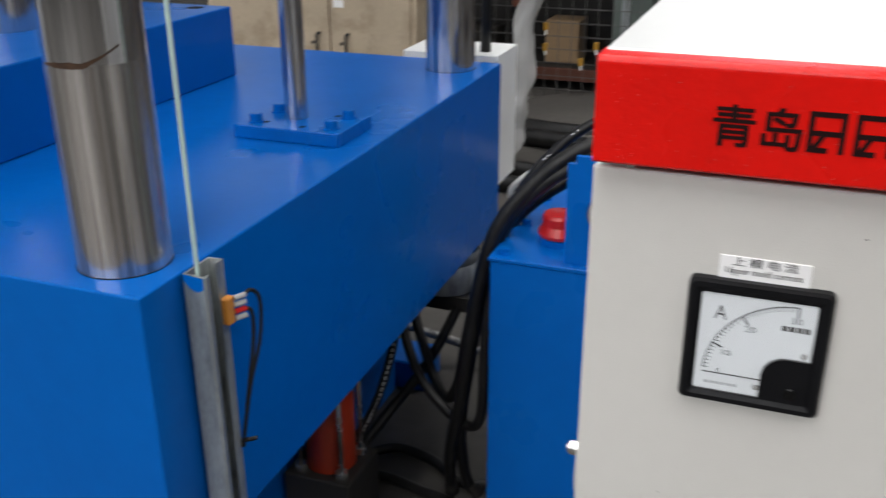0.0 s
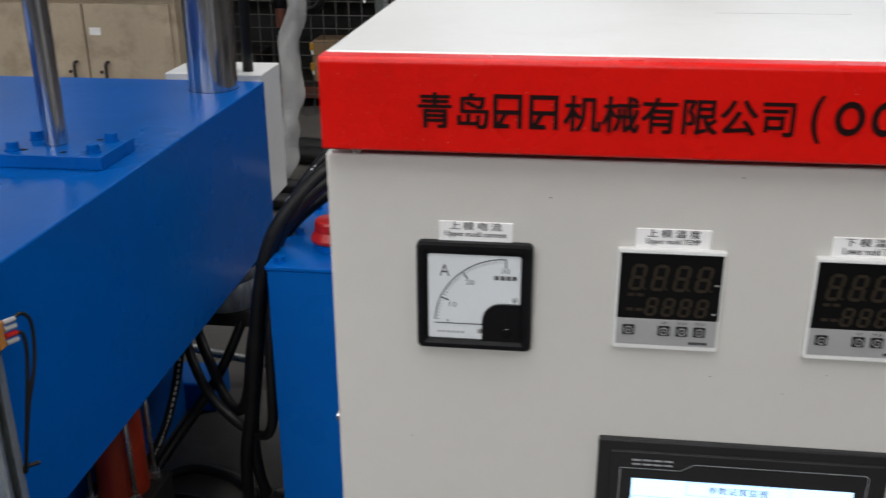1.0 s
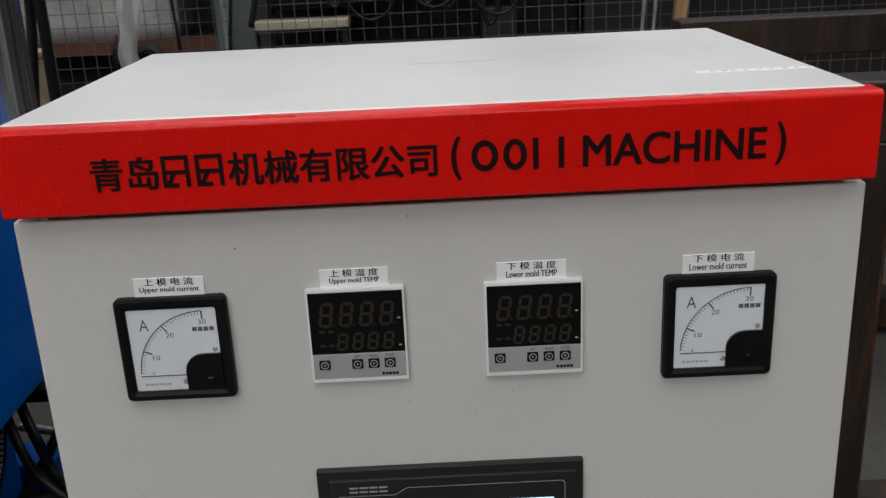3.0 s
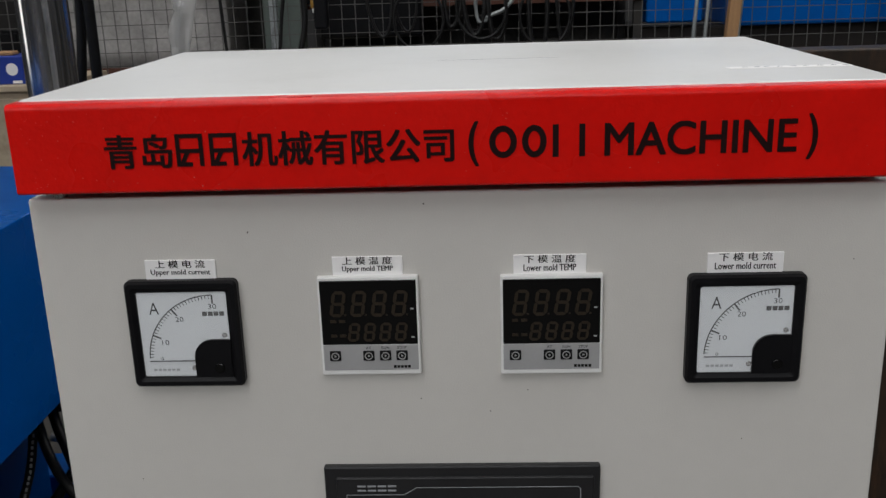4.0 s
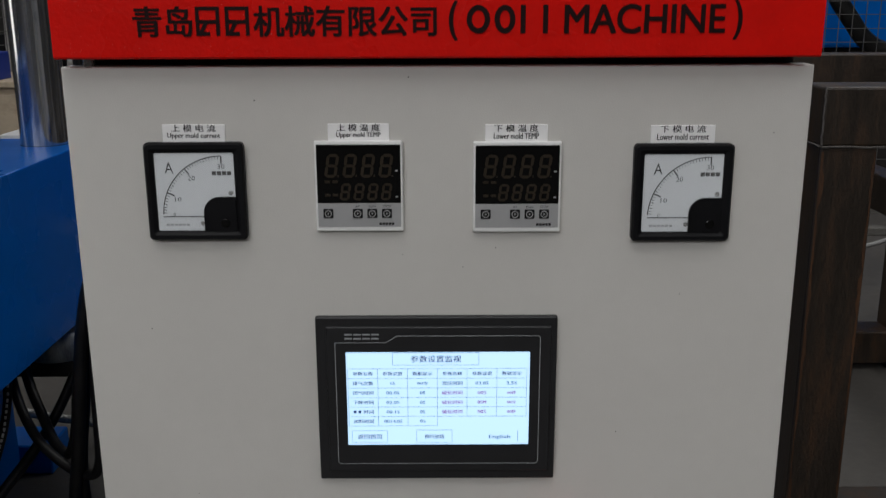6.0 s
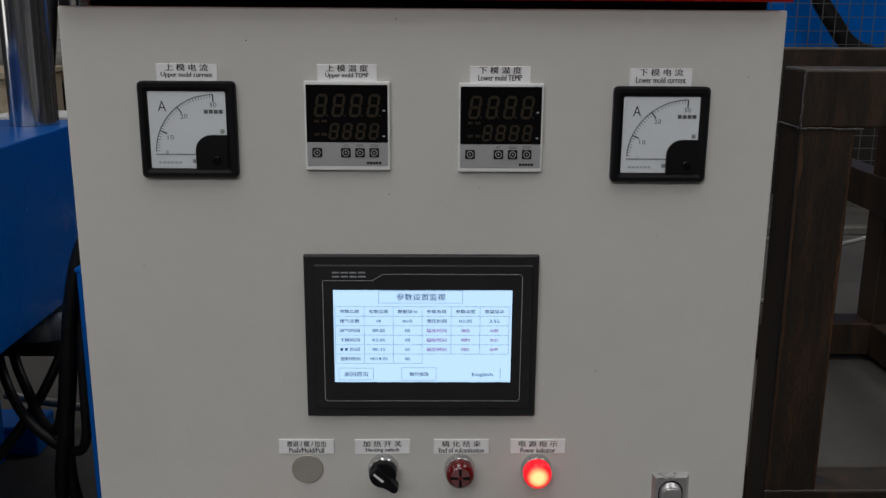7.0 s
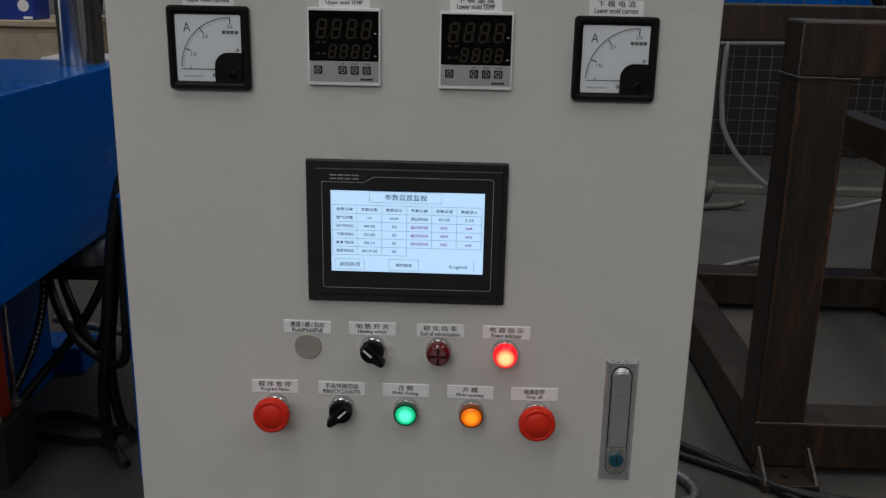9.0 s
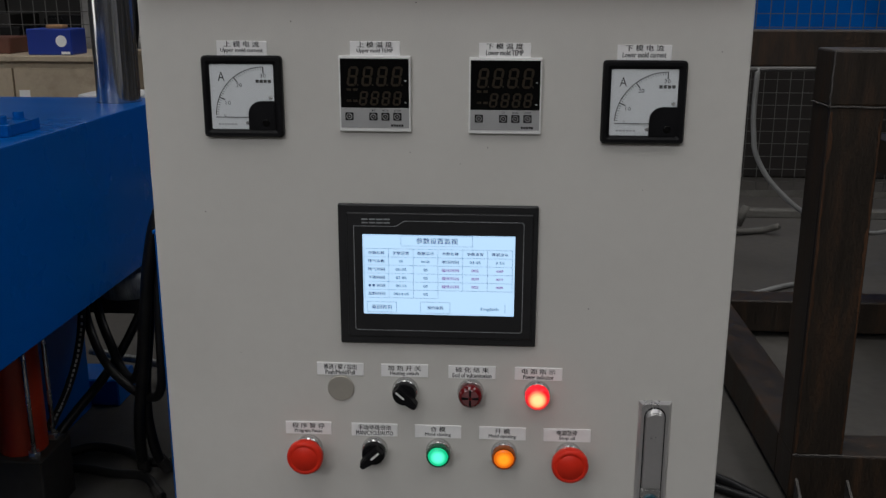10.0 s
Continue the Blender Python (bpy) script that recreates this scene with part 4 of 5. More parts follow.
part("burr", mark, mat("burnt_oil", (0.05, 0.025, 0.012), 0.6, 0.3, var=0.5, scale=60, fine=300), press, "dark burr on the column", world_at=PR)

# ---- limit switch channel on the press ----
CH = (-0.805, 0.28, 0.0)
chan = thing("strut_channel", CH, "galvanised strut channel upright beside the blue press", "channel")
prof = [(-0.820, 0.266), (-0.790, 0.262), (-0.788, 0.264), (-0.790, 0.273), (-0.7925, 0.2725), (-0.7915, 0.2655), (-0.8175, 0.2685), (-0.8175, 0.315), (-0.803, 0.315), (-0.803, 0.304), (-0.8005, 0.304), (-0.8005, 0.318), (-0.820, 0.318)]
c = bmesh.new()
lo, hi = [c.verts.new((x, y, 0.0)) for x, y in prof], [c.verts.new((x, y, 0.861)) for x, y in prof]
for i in range(len(prof)):
    k = (i + 1) % len(prof)
    c.faces.new((lo[i], lo[k], hi[k], hi[i]))
c.faces.new(hi)
bmesh.ops.recalc_face_normals(c, faces=c.faces)
part("profile", c, M_ZINC, chan, world_at=CH)
def slanted_smear():
    bm = bmesh.new()
    rows_ = []
    for i in range(13):
        f = i / 12
        low = 0.853 - 0.012 * f * (1.15 - f) * 2.6 - 0.003 * abs(noise.noise(Vector((f * 6, 0, 3))))
        rows_.append([bm.verts.new((-0.8195 + 0.029 * f, 0.2655 - 0.0039 * f, z)) for z in (low, 0.8608)])
    for a_, b_ in zip(rows_, rows_[1:]):
        bm.faces.new((a_[0], b_[0], b_[1], a_[1]))
    bmesh.ops.recalc_face_normals(bm, faces=bm.faces)
    return bm


part("paint_smear", slanted_smear(), M_BLUE, chan, "blue paint smeared on the top edge", world_at=CH)
part("guide_wire", tube([(-0.807, 0.276, 0.80), (-0.807, 0.276, 2.45)], 0.0027, 10), M_GREENROD, chan, "pale green taut cable", world_at=CH)
SWI = (-0.79, 0.31, 0.83)
sw = thing("limit_switch", SWI, "orange limit switch with black leads on the channel", "switch")
part("switch_body", box(-0.8003, -0.7900, 0.304, 0.318, 0.780, 0.816, 0.002, 1), M_TAN, sw, "orange plastic body", world_at=SWI)
for k, mm in enumerate((M_GREYPL, M_GREYPL, M_CAPRED, M_GREYPL)):
    part("terminal", tube([(-0.792, 0.319, 0.811 - k * 0.009), (-0.786, 0.334, 0.810 - k * 0.009)], 0.0036, 8), mm, sw, world_at=SWI)
part("lead", tube([(-0.787, 0.332, 0.810), (-0.783, 0.345, 0.812), (-0.778, 0.354, 0.795), (-0.780, 0.350, 0.745), (-0.788, 0.334, 0.69), (-0.795, 0.322, 0.63), (-0.799, 0.320, 0.60)], 0.0026, 8), M_RUBBER, sw, "black lead", smooth=True, world_at=SWI)
part("lead", tube([(-0.787, 0.332, 0.792), (-0.783, 0.341, 0.785), (-0.784, 0.342, 0.75), (-0.790, 0.330, 0.68), (-0.796, 0.320, 0.62), (-0.799, 0.318, 0.60)], 0.0026, 8), M_RUBBER, sw, "black lead", smooth=True, world_at=SWI)
part("cable_tie", tube([(-0.802, 0.319, 0.607), (-0.784, 0.329, 0.610)], 0.003, 6), M_RUBBER, sw, "black cable tie", world_at=SWI)

# ---- orange hydraulic cylinder under the platen ----
CY = (-0.992, 0.90, 0.0)
cyl = thing("hydraulic_cylinder", CY, "orange hydraulic cylinder with steel tie rods under the press", "cylinder")
part("barrel", lathe([(0.051, 0.145), (0.051, 0.4695)], 36, pose(CY[0], CY[1], 0)), M_ORANGE, cyl, "orange painted barrel", smooth=True, world_at=CY)
part("end_block", box(CY[0] - 0.072, CY[0] + 0.072, CY[1] - 0.072, CY[1] + 0.072, 0.0, 0.145, 0.003, 1), M_DARKSTEEL, cyl, "dark steel end block", world_at=CY)
for sx in (-1, 1):
    for sy in (-1, 1):
        part("tie_rod", tube([(CY[0] + sx * 0.046, CY[1] + sy * 0.046, 0.145), (CY[0] + sx * 0.046, CY[1] + sy * 0.046, 0.4695)], 0.0052, 12), M_SATIN, cyl, "steel tie rod", smooth=True, world_at=CY)
        part("nut", lathe([(0.013, 0.145), (0.013, 0.158), (0, 0.158)], 6, pose(CY[0] + sx * 0.046, CY[1] + sy * 0.046, 0)), M_SATIN, cyl, world_at=CY)

# ---- oil tank ----
TK = (-0.35, 1.15, 0.0)
tank = thing("oil_tank", TK, "blue hydraulic oil tank with a red filler cap", "tank")
part("shell", box(-0.657, 0.05, 0.900, 1.45, 0.0, 0.642, 0.002, 1), M_BLUE, tank, world_at=TK)
part("lid", box(-0.660, 0.053, 0.897, 1.453, 0.6422, 0.650, 0.0015, 1), M_BLUE, tank, "bolted blue lid", world_at=TK)
for bx, by in ((-0.638, 0.922), (-0.640, 1.07), (-0.640, 1.22), (-0.640, 1.38), (-0.45, 0.922)):
    part("lid_bolt", lathe([(0.012, 0.650), (0.012, 0.652), (0.009, 0.652), (0.009, 0.661), (0, 0.662)], 12, pose(bx, by, 0)), M_BLUE, tank, world_at=TK)
fc = part("filler_neck", lathe([(0.034, 0.650), (0.034, 0.662), (0.026, 0.664)], 30, pose(-0.560, 1.005, 0)), M_BLUE, tank, world_at=TK)
part("filler_cap", lathe([(0.0285, 0.664), (0.0385, 0.666), (0.0395, 0.672), (0.036, 0.678), (0.0315, 0.686), (0.0310, 0.701), (0.0285, 0.706), (0, 0.708)], 24, pose(-0.560, 1.005, 0)), M_CAPRED, tank, "red filler cap", smooth=False, world_at=TK)
br = box(-0.530, -0.30, 0.915, 0.925, 0.6505, 0.842, 0.0, 1)
bmesh.ops.bevel(br, geom=[e for e in br.edges if e.verts[0].co.x < -0.52 and e.verts[1].co.x < -0.52 and e.verts[0].co.z > 0.8 and e.verts[1].co.z > 0.8], offset=0.014, segments=4, affect="EDGES")
part("mounting_plate", br, M_BLUE, tank, "blue upright mounting plate", world_at=TK)
part("gauge_ring", lathe([(0.040, 0), (0.040, 0.016), (0.036, 0.020), (0.033, 0.016), (0.033, 0.003), (0, 0.003)], 40, pose(-0.452, 0.915, 0.752) @ FRONT), M_CHROME, tank, "chrome gauge ring", smooth=True, world_at=TK)

# ---- hoses and pipes ----
def hose(points, r, material=M_RUBBER, label="black rubber hydraulic hose", name="hydraulic_hose", seg=12, ends=(True, True)):
    loc = points[-1]
    t = thing(name, loc, label, "hose", "hoses round the tank")
    part("hose_tube", tube(points, r, seg), material, t, smooth=True, world_at=loc)
    for a, b, on in ((points[0], points[1], ends[0]), (points[-1], points[-2], ends[1])):
        if on:
            d = (Vector(b) - Vector(a)).normalized() * r * 3.0
            part("ferrule", tube([a, Vector(a) + d], r * 1.15, seg, rounds=1), M_DARKSTEEL, t, "crimped dark ferrule", world_at=loc)
    return t


hose([(-0.36, 1.10, 0.855), (-0.45, 1.06, 0.85), (-0.542, 1.0, 0.819), (-0.612, 0.975, 0.756), (-0.664, 0.955, 0.677), (-0.693, 0.95, 0.567), (-0.714, 0.96, 0.441), (-0.738, 0.98, 0.300), (-0.765, 1.0, 0.175), (-0.776, 1.02, 0.085), (-0.785, 1.05, 0.016)], 0.0135)
hose([(-0.38, 1.16, 0.80), (-0.47, 1.13, 0.80), (-0.559, 1.10, 0.764), (-0.620, 1.05, 0.719), (-0.664, 1.0, 0.653), (-0.675, 0.97, 0.56), (-0.681, 0.955, 0.445), (-0.684, 0.955, 0.345), (-0.694, 0.97, 0.273), (-0.721, 0.99, 0.232), (-0.786, 1.02, 0.239), (-0.862, 1.06, 0.289), (-0.922, 1.12, 0.370), (-0.95, 1.17, 0.4695)], 0.0105)
hose([(-0.38, 1.24, 0.76), (-0.48, 1.20, 0.76), (-0.570, 1.15, 0.725), (-0.643, 1.08, 0.678), (-0.687, 1.03, 0.616), (-0.714, 1.0, 0.518), (-0.735, 1.0, 0.417), (-0.757, 1.02, 0.313), (-0.790, 1.05, 0.250), (-0.838, 1.10, 0.250), (-0.883, 1.15, 0.296), (-0.928, 1.20, 0.360), (-0.96, 1.25, 0.4695)], 0.0115)
hose([(-0.36, 1.05, 0.83), (-0.46, 1.02, 0.83), (-0.56, 0.99, 0.785), (-0.627, 0.975, 0.722), (-0.676, 0.975, 0.630), (-0.703, 0.98, 0.52), (-0.722, 0.99, 0.39), (-0.742, 1.0, 0.27), (-0.752, 1.02, 0.16), (-0.745, 1.04, 0.06), (-0.73, 1.06, 0.016)], 0.0125)
hose([(-0.830, 1.33, 0.42), (-0.847, 1.29, 0.36), (-0.877, 1.22, 0.272), (-0.914, 1.15, 0.203), (-0.951, 1.07, 0.150), (-0.978, 1.01, 0.105), (-0.99, 1.0, 0.05)], 0.0115)
hose([(-1.03, 1.10, 0.014), (-0.96, 1.16, 0.014), (-0.86, 1.14, 0.014), (-0.78, 1.08, 0.020), (-0.70, 1.10, 0.013)], 0.012, ends=(False, True))
hose([(-1.05, 1.02, 0.013), (-0.95, 1.05, 0.013), (-0.85, 1.03, 0.013), (-0.76, 0.99, 0.030), (-0.70, 0.93, 0.012)], 0.011, ends=(False, True))
ph_pts = [(-0.928, 1.12, 0.4695), (-0.928, 1.10, 0.368), (-0.936, 1.08, 0.295), (-0.939, 1.03, 0.240), (-0.950, 1.0, 0.199), (-0.972, 0.975, 0.150)]
ph = hose(ph_pts, 0.0095, label="black hydraulic hose with white printed lettering", ends=(True, True))
for k in range(25):  # worn print along the hose, too small to read
    f = 0.8 + k * 0.165
    a, b = Vector(ph_pts[int(f)]), Vector(ph_pts[int(f) + 1])
    q = a.lerp(b, f % 1.0) + Vector((0.0045, -0.0080, 0.001))
    d = (b - a).normalized() * random.uniform(0.005, 0.009)
    part("print_mark", tube([q, q + d], 0.0026, 5, rounds=1), M_GREYPL, ph, "worn white print", world_at=ph_pts[-1])
sig_pts = [(-0.40, 1.20, 0.885), (-0.47, 1.16, 0.875), (-0.56, 1.12, 0.825), (-0.62, 1.10, 0.765), (-0.655, 1.09, 0.715)]
sig = hose(sig_pts, 0.0095, label="thin black hose with white printed lettering", ends=(True, False))
for k in range(16):
    f = 0.9 + k * 0.13
    a, b = Vector(sig_pts[int(f)]), Vector(sig_pts[int(f) + 1])
    q = a.lerp(b, f % 1.0) + Vector((-0.003, -0.0085, 0.002))
    part("print_mark", tube([q, q + (b - a).normalized() * random.uniform(0.003, 0.007)], 0.0018, 5, rounds=1), M_PAPER, sig, "worn white print", world_at=sig_pts[-1])
hose([(-0.60, 1.80, 0.57), (-0.70, 1.80, 0.555), (-0.779, 1.80, 0.529), (-0.831, 1.80, 0.505), (-0.878, 1.80, 0.462), (-0.886, 1.80, 0.435), (-0.868, 1.80, 0.410), (-0.80, 1.80, 0.30), (-0.72, 1.80, 0.1), (-0.70, 1.8, 0.01)], 0.009, M_WHITEPL, "white plastic drain hose", "plastic_hose")
lone("return_pipe", tube([(-0.60, 1.55, 0.350), (-1.15, 1.55, 0.350)], 0.012, 12), M_WHITEPL, "white pipe behind the press", "pipe", (-0.9, 1.55, 0.35), smooth=True)
lone("braided_pipe", tube([(-1.15, 1.60, 0.10), (-1.06, 1.60, 0.082), (-0.966, 1.60, 0.067), (-0.80, 1.60, 0.03), (-0.62, 1.58, 0.018)], 0.012, 12), M_BRAID, "steel-braided pipe on the floor behind the press", "pipe", (-0.62, 1.58, 0.018), smooth=True)
VB = (-0.90, 1.33, 0.0)
vb = thing("valve_block", VB, "dark steel valve drum under the platen", "valve")
part("drum", lathe([(0.075, 0.374), (0.078, 0.382), (0.078, 0.440), (0.0765, 0.441), (0.0765, 0.443), (0.078, 0.444), (0.078, 0.4695)], 36, pose(*VB)), M_ZINC, vb, "bright steel drum", smooth=True, world_at=VB)
part("drum_foot", box(-1.02, -0.72, 1.27, 1.40, 0.334, 0.3735, 0.003, 1), M_DARKSTEEL, vb, world_at=VB)
lone("oil_tray", box(-1.20, -1.00, 1.43, 1.55, 0.0, 0.080, 0.004, 1), M_BLUE, "blue steel tray on the floor under the press", "tray", (-1.1, 1.3, 0))

# ---- white junction box and conduit behind the press ----
JB = (-0.96, 1.65, 0.0)
jb = thing("junction_box", JB, "off-white steel junction box behind the press", "box")
part("case", box(-1.10, -0.860, 1.575, 1.735, 0.530, 0.858, 0.002, 1), M_WHITEPL, jb, world_at=JB)
part("bracket", box(-1.02, -0.94, 1.4925, 1.5745, 0.60, 0.72, 0.002, 1), M_DARKSTEEL, jb, "dark bracket to the press", world_at=JB)
lone("conduit", tube([(-0.905, 1.62, 0.858), (-0.903, 1.63, 1.4), (-0.90, 1.64, 2.9)], 0.013, 12), M_RUBBER, "black flexible conduit rising from the junction box", "conduit", (-0.905, 1.62, 0.858), smooth=True)
lone("conduit", tube([(-0.975, 1.66, 0.858), (-0.970, 1.66, 0.95), (-0.952, 1.66, 1.08), (-0.938, 1.66, 1.22), (-0.93, 1.66, 1.5), (-0.92, 1.66, 2.0), (-0.92, 1.66, 2.9)], 0.012, 12), M_RUBBER, "black flexible conduit bent towards its neighbour", "conduit", (-0.975, 1.66, 0.858), smooth=True)
lone("wrapped_pole", tube([(-1.36, 3.40, 0.0), (-1.30, 3.40, 0.55), (-1.235, 3.40, 1.2), (-1.17, 3.40, 2.2)], 0.020, 14), M_DRAIN, "pale grey pole wrapped in clear film", "pole", (-1.36, 3.4, 0), smooth=True)
film = tube([(-1.365, 3.385, 0.0), (-1.31, 3.38, 0.35), (-1.285, 3.39, 0.7), (-1.225, 3.385, 1.1), (-1.20, 3.38, 1.5), (-1.165, 3.39, 2.2)], 0.042, 22, rounds=14)
for v in film.verts:
    q = Vector((v.co.x * 22, v.co.y * 22, v.co.z * 9))
    v.co.x += 0.030 * noise.noise(v.co * 7.0) + 0.016 * noise.noise(q)
    v.co.y += 0.02 * noise.noise(v.co * 7.0 + Vector((5, 0, 0))) + 0.018 * noise.noise(q + Vector((9, 3, 0)))
lone("plastic_film", film, M_FILM, "crumpled clear film round a pole", "film", (-1.365, 3.385, 0))

# ---- brown steel frame ----
FR = (1.15, 1.60, 0.0)
fr = thing("welded_stand", FR, "dark varnished stand welded from box-section steel", "stand")
S = 0.112
XL, XR, YF, YB = 0.724, 1.577, 1.005, 2.235


def member(name, x0, x1, y0, y1, z0, z1, label=""):
    return part(name, box(x0, x1, y0, y1, z0, z1, 0.005, 2), M_BROWN, fr, label, world_at=FR)


member("upper_rail", XL, XR + 1.1, YF - 0.002, YF + S, 0.907, 1.019, "front upper box rail")
member("upper_rail", XL, XR + 1.1, YB - S, YB, 0.907, 1.019, "rear upper box rail")
for x, y in ((XL, YF), (XR - S, YB - S)):
    member("post", x + 0.0005, x + S - 0.0005, y, y + S - 0.001, 0.129, 0.9075)
member("post", XR + 1.1 - S, XR + 1.1, YF, YF + S, 0.129, 0.9075)
member("lower_rail", XL, XR + 1.1, YF - 0.001, YF + S, 0.021, 0.131)
member("lower_rail", XL, XR, YB - S, YB, 0.021, 0.131)
member("lower_rail", XL + 0.001, XL + S, YF + S, YB - S, 0.021, 0.130)
member("lower_rail", XR - S, XR - 0.001, YF + S, YB - S, 0.021, 0.130)
member("brace_rail", 1.457, 1.547, 1.30, 2.75, 0.491, 0.613, "side rail at half height")


def weld(points, r=0.0022):
    bm = tube(points, r, 6, rounds=1)
    part("weld_seam", bm, M_WELD, fr, "grey weld seam", world_at=FR)


def jag(a, b, n=14):
    a, b = Vector(a), Vector(b)
    return [a.lerp(b, i / n) + Vector((random.uniform(-1, 1), 0, random.uniform(-1, 1))) * 0.0012 for i in range(n + 1)]


weld(jag((XL, YF - 0.003, 0.907), (XL + S + 0.012, YF - 0.003, 0.905)))
weld(jag((XL - 0.001, YF, 0.907), (XL - 0.001, YF + S, 0.907)))
weld(jag((XL, YF - 0.003, 0.909), (XL + 0.001, YF - 0.003, 1.017)), 0.002)
weld(jag((XL + 0.002, YF - 0.002, 0.1315), (XL + S, YF - 0.002, 0.1315)), 0.002)
for px_, py_ in ((XR - S, YB - S), (XL, YB - S), (XR + 1.1 - S, YF)):
    part("foot_plate", box(px_ + 0.004, px_ + S - 0.004, py_ + 0.004, py_ + S - 0.004, 0.0, 0.0209, 0.001, 1), M_BROWN, fr, "steel foot plate", world_at=FR)
part("foot_plate", box(XL + 0.005, XL + S + 0.02, YF - 0.085, YF - 0.001, 0.0, 0.021, 0.001, 1), M_BROWN, fr, "foot plate with a bolt hole", world_at=FR)
part("bolt_hole", lathe([(0.010, 0.0212), (0, 0.0214)], 16, pose(XL + 0.065, YF - 0.045, 0)), M_INK, fr, world_at=FR)
for x in (XL + 0.012, XL + S + 0.012):
    g = bmesh.new()
    v = [g.verts.new(q) for q in ((x, YF - 0.002, 0.021), (x, YF - 0.08, 0.021), (x, YF - 0.002, 0.073), (x + 0.006, YF - 0.002, 0.021), (x + 0.006, YF - 0.08, 0.021), (x + 0.006, YF - 0.002, 0.073))]
    for f in ((0, 1, 2), (5, 4, 3), (0, 3, 4, 1), (1, 4, 5, 2), (2, 5, 3, 0)):
        g.faces.new([v[i] for i in f])
    part("gusset", g, M_WELD, fr, "small steel gusset", world_at=FR)


def rust_edge(x_edge, inward, y, z0, z1):
    """A ragged rust-brown stain along a post's edge."""
    bm = bmesh.new()
    rows_ = []
    for i in range(49):
        z = z0 + (z1 - z0) * i / 48
        w_ = 0.003 + 0.007 * abs(noise.noise(Vector((x_edge * 30, z * 9, 0)))) + 0.004 * noise.noise(Vector((x_edge * 30, z * 40, 5)))
        rows_.append([bm.verts.new((x_edge + inward * 0.004, y, z)), bm.verts.new((x_edge + inward * (0.004 + w_), y, z))])
    for a_, b_ in zip(rows_, rows_[1:]):
        bm.faces.new((a_[0], a_[1], b_[1], b_[0]))
    bmesh.ops.recalc_face_normals(bm, faces=bm.faces)
    part("rust_stain", bm, M_RUST, fr, "rust-brown stain along the edge", world_at=FR)


rust_edge(XL, 1, YF - 0.0008, 0.136, 0.896)
rust_edge(XL + S, -1, YF - 0.0008, 0.136, 0.896)

# ---- floor cables by the frame ----
def floor_line(name, points, r, material, label):
    return lone(name, tube(points, r, 10), material, label, "cable", points[0], smooth=True)


floor_line("floor_cable", [(0.30, 1.24, 0.012), (0.46, 1.22, 0.012), (0.60, 1.10, 0.012), (0.70, 0.985, 0.012), (0.81, 0.885, 0.022), (1.0, 0.87, 0.012), (1.5, 0.88, 0.012)], 0.011, M_RUBBER, "black cable lying on the floor")
floor_line("floor_cable", [(0.30, 1.12, 0.011), (0.50, 1.10, 0.011), (0.641, 1.02, 0.011), (0.75, 0.93, 0.011), (0.86, 0.80, 0.011), (1.02, 0.74, 0.011), (1.4, 0.70, 0.011)], 0.010, M_RUBBER, "black cable lying on the floor")
floor_line("braided_cable", [(0.36, 1.02, 0.013), (0.48, 1.03, 0.013), (0.555, 0.96, 0.013), (0.575, 0.885, 0.013), (0.53, 0.84, 0.013), (0.40, 0.80, 0.013)], 0.012, M_BRAID, "silver braided cable looped on the floor")
floor_line("pale_hose", [(1.014, 2.70, 0.862), (1.012, 2.70, 0.700), (1.019, 2.70, 0.614), (1.035, 2.70, 0.533), (1.102, 2.70, 0.426), (1.227, 2.70, 0.315), (1.36, 2.74, 0.255), (1.60, 2.95, 0.17), (1.85, 3.15, 0.16), (2.1, 3.2, 0.19), (2.6, 3.2, 0.1), (3.0, 3.2, 0.012)], 0.010, M_DRAIN, "pale hose hanging from the bar and along the floor")
floor_line("pale_hose", [(0.55, 2.42, 0.012), (0.95, 2.53, 0.012), (1.23, 2.72, 0.012), (1.5, 2.8, 0.012)], 0.010, M_DRAIN, "pale hose on the floor behind the frame")
gb = thing("coat_stand", (1.24, 2.70, 0.0), "slim galvanised stand with a cross bar", "stand")
part("cross_bar", tube([(0.86, 2.70, 0.853), (1.235, 2.70, 0.860)], 0.0095, 10), M_WIRE, gb, world_at=(1.24, 2.70, 0.0))
part("end_cap", lathe([(0.011, 0), (0.014, 0.006), (0.011, 0.014), (0, 0.016)], 16, pose(1.232, 2.70, 0.860, 0, 90, 0)), M_DRAIN, gb, "pale plastic end cap", smooth=True, world_at=(1.24, 2.70, 0.0))
part("upright", tube([(0.86, 2.70, 0.0), (0.86, 2.70, 0.862)], 0.0095, 10), M_DARKSTEEL, gb, world_at=(1.24, 2.70, 0.0))

# ---- wire mesh fence ----
FY = 4.50
FE = (-1.0, FY, 0.0)
fence = thing("mesh_fence", FE, "galvanised wire mesh fence with steel posts", "fence")
wires = bmesh.new()
x = -6.4
while x < 5.0:
    dx = random.uniform(-0.003, 0.003)
    box(x + dx - 0.0018, x + dx + 0.0018, FY - 0.0022, FY + 0.0022, 0.02, 2.2, bm=wires)
    x += 0.072
for k in range(31):
    z = 0.02 + k * 0.072 + random.uniform(-0.002, 0.002)
    box(-6.4, 5.0, FY - 0.0066, FY - 0.0022, z - 0.0018, z + 0.0018, bm=wires)
tagged(part("wire_mesh", wires, M_WIRE, fence, "welded wire mesh", world_at=FE), kind="stuff")
for x in (-5.2, -3.2, -1.08, 3.7):
    part("fence_post", box(x - 0.02, x + 0.02, FY + 0.004, FY + 0.044, 0.0, 2.25, 0.003, 1), M_ZINC, fence, world_at=FE)
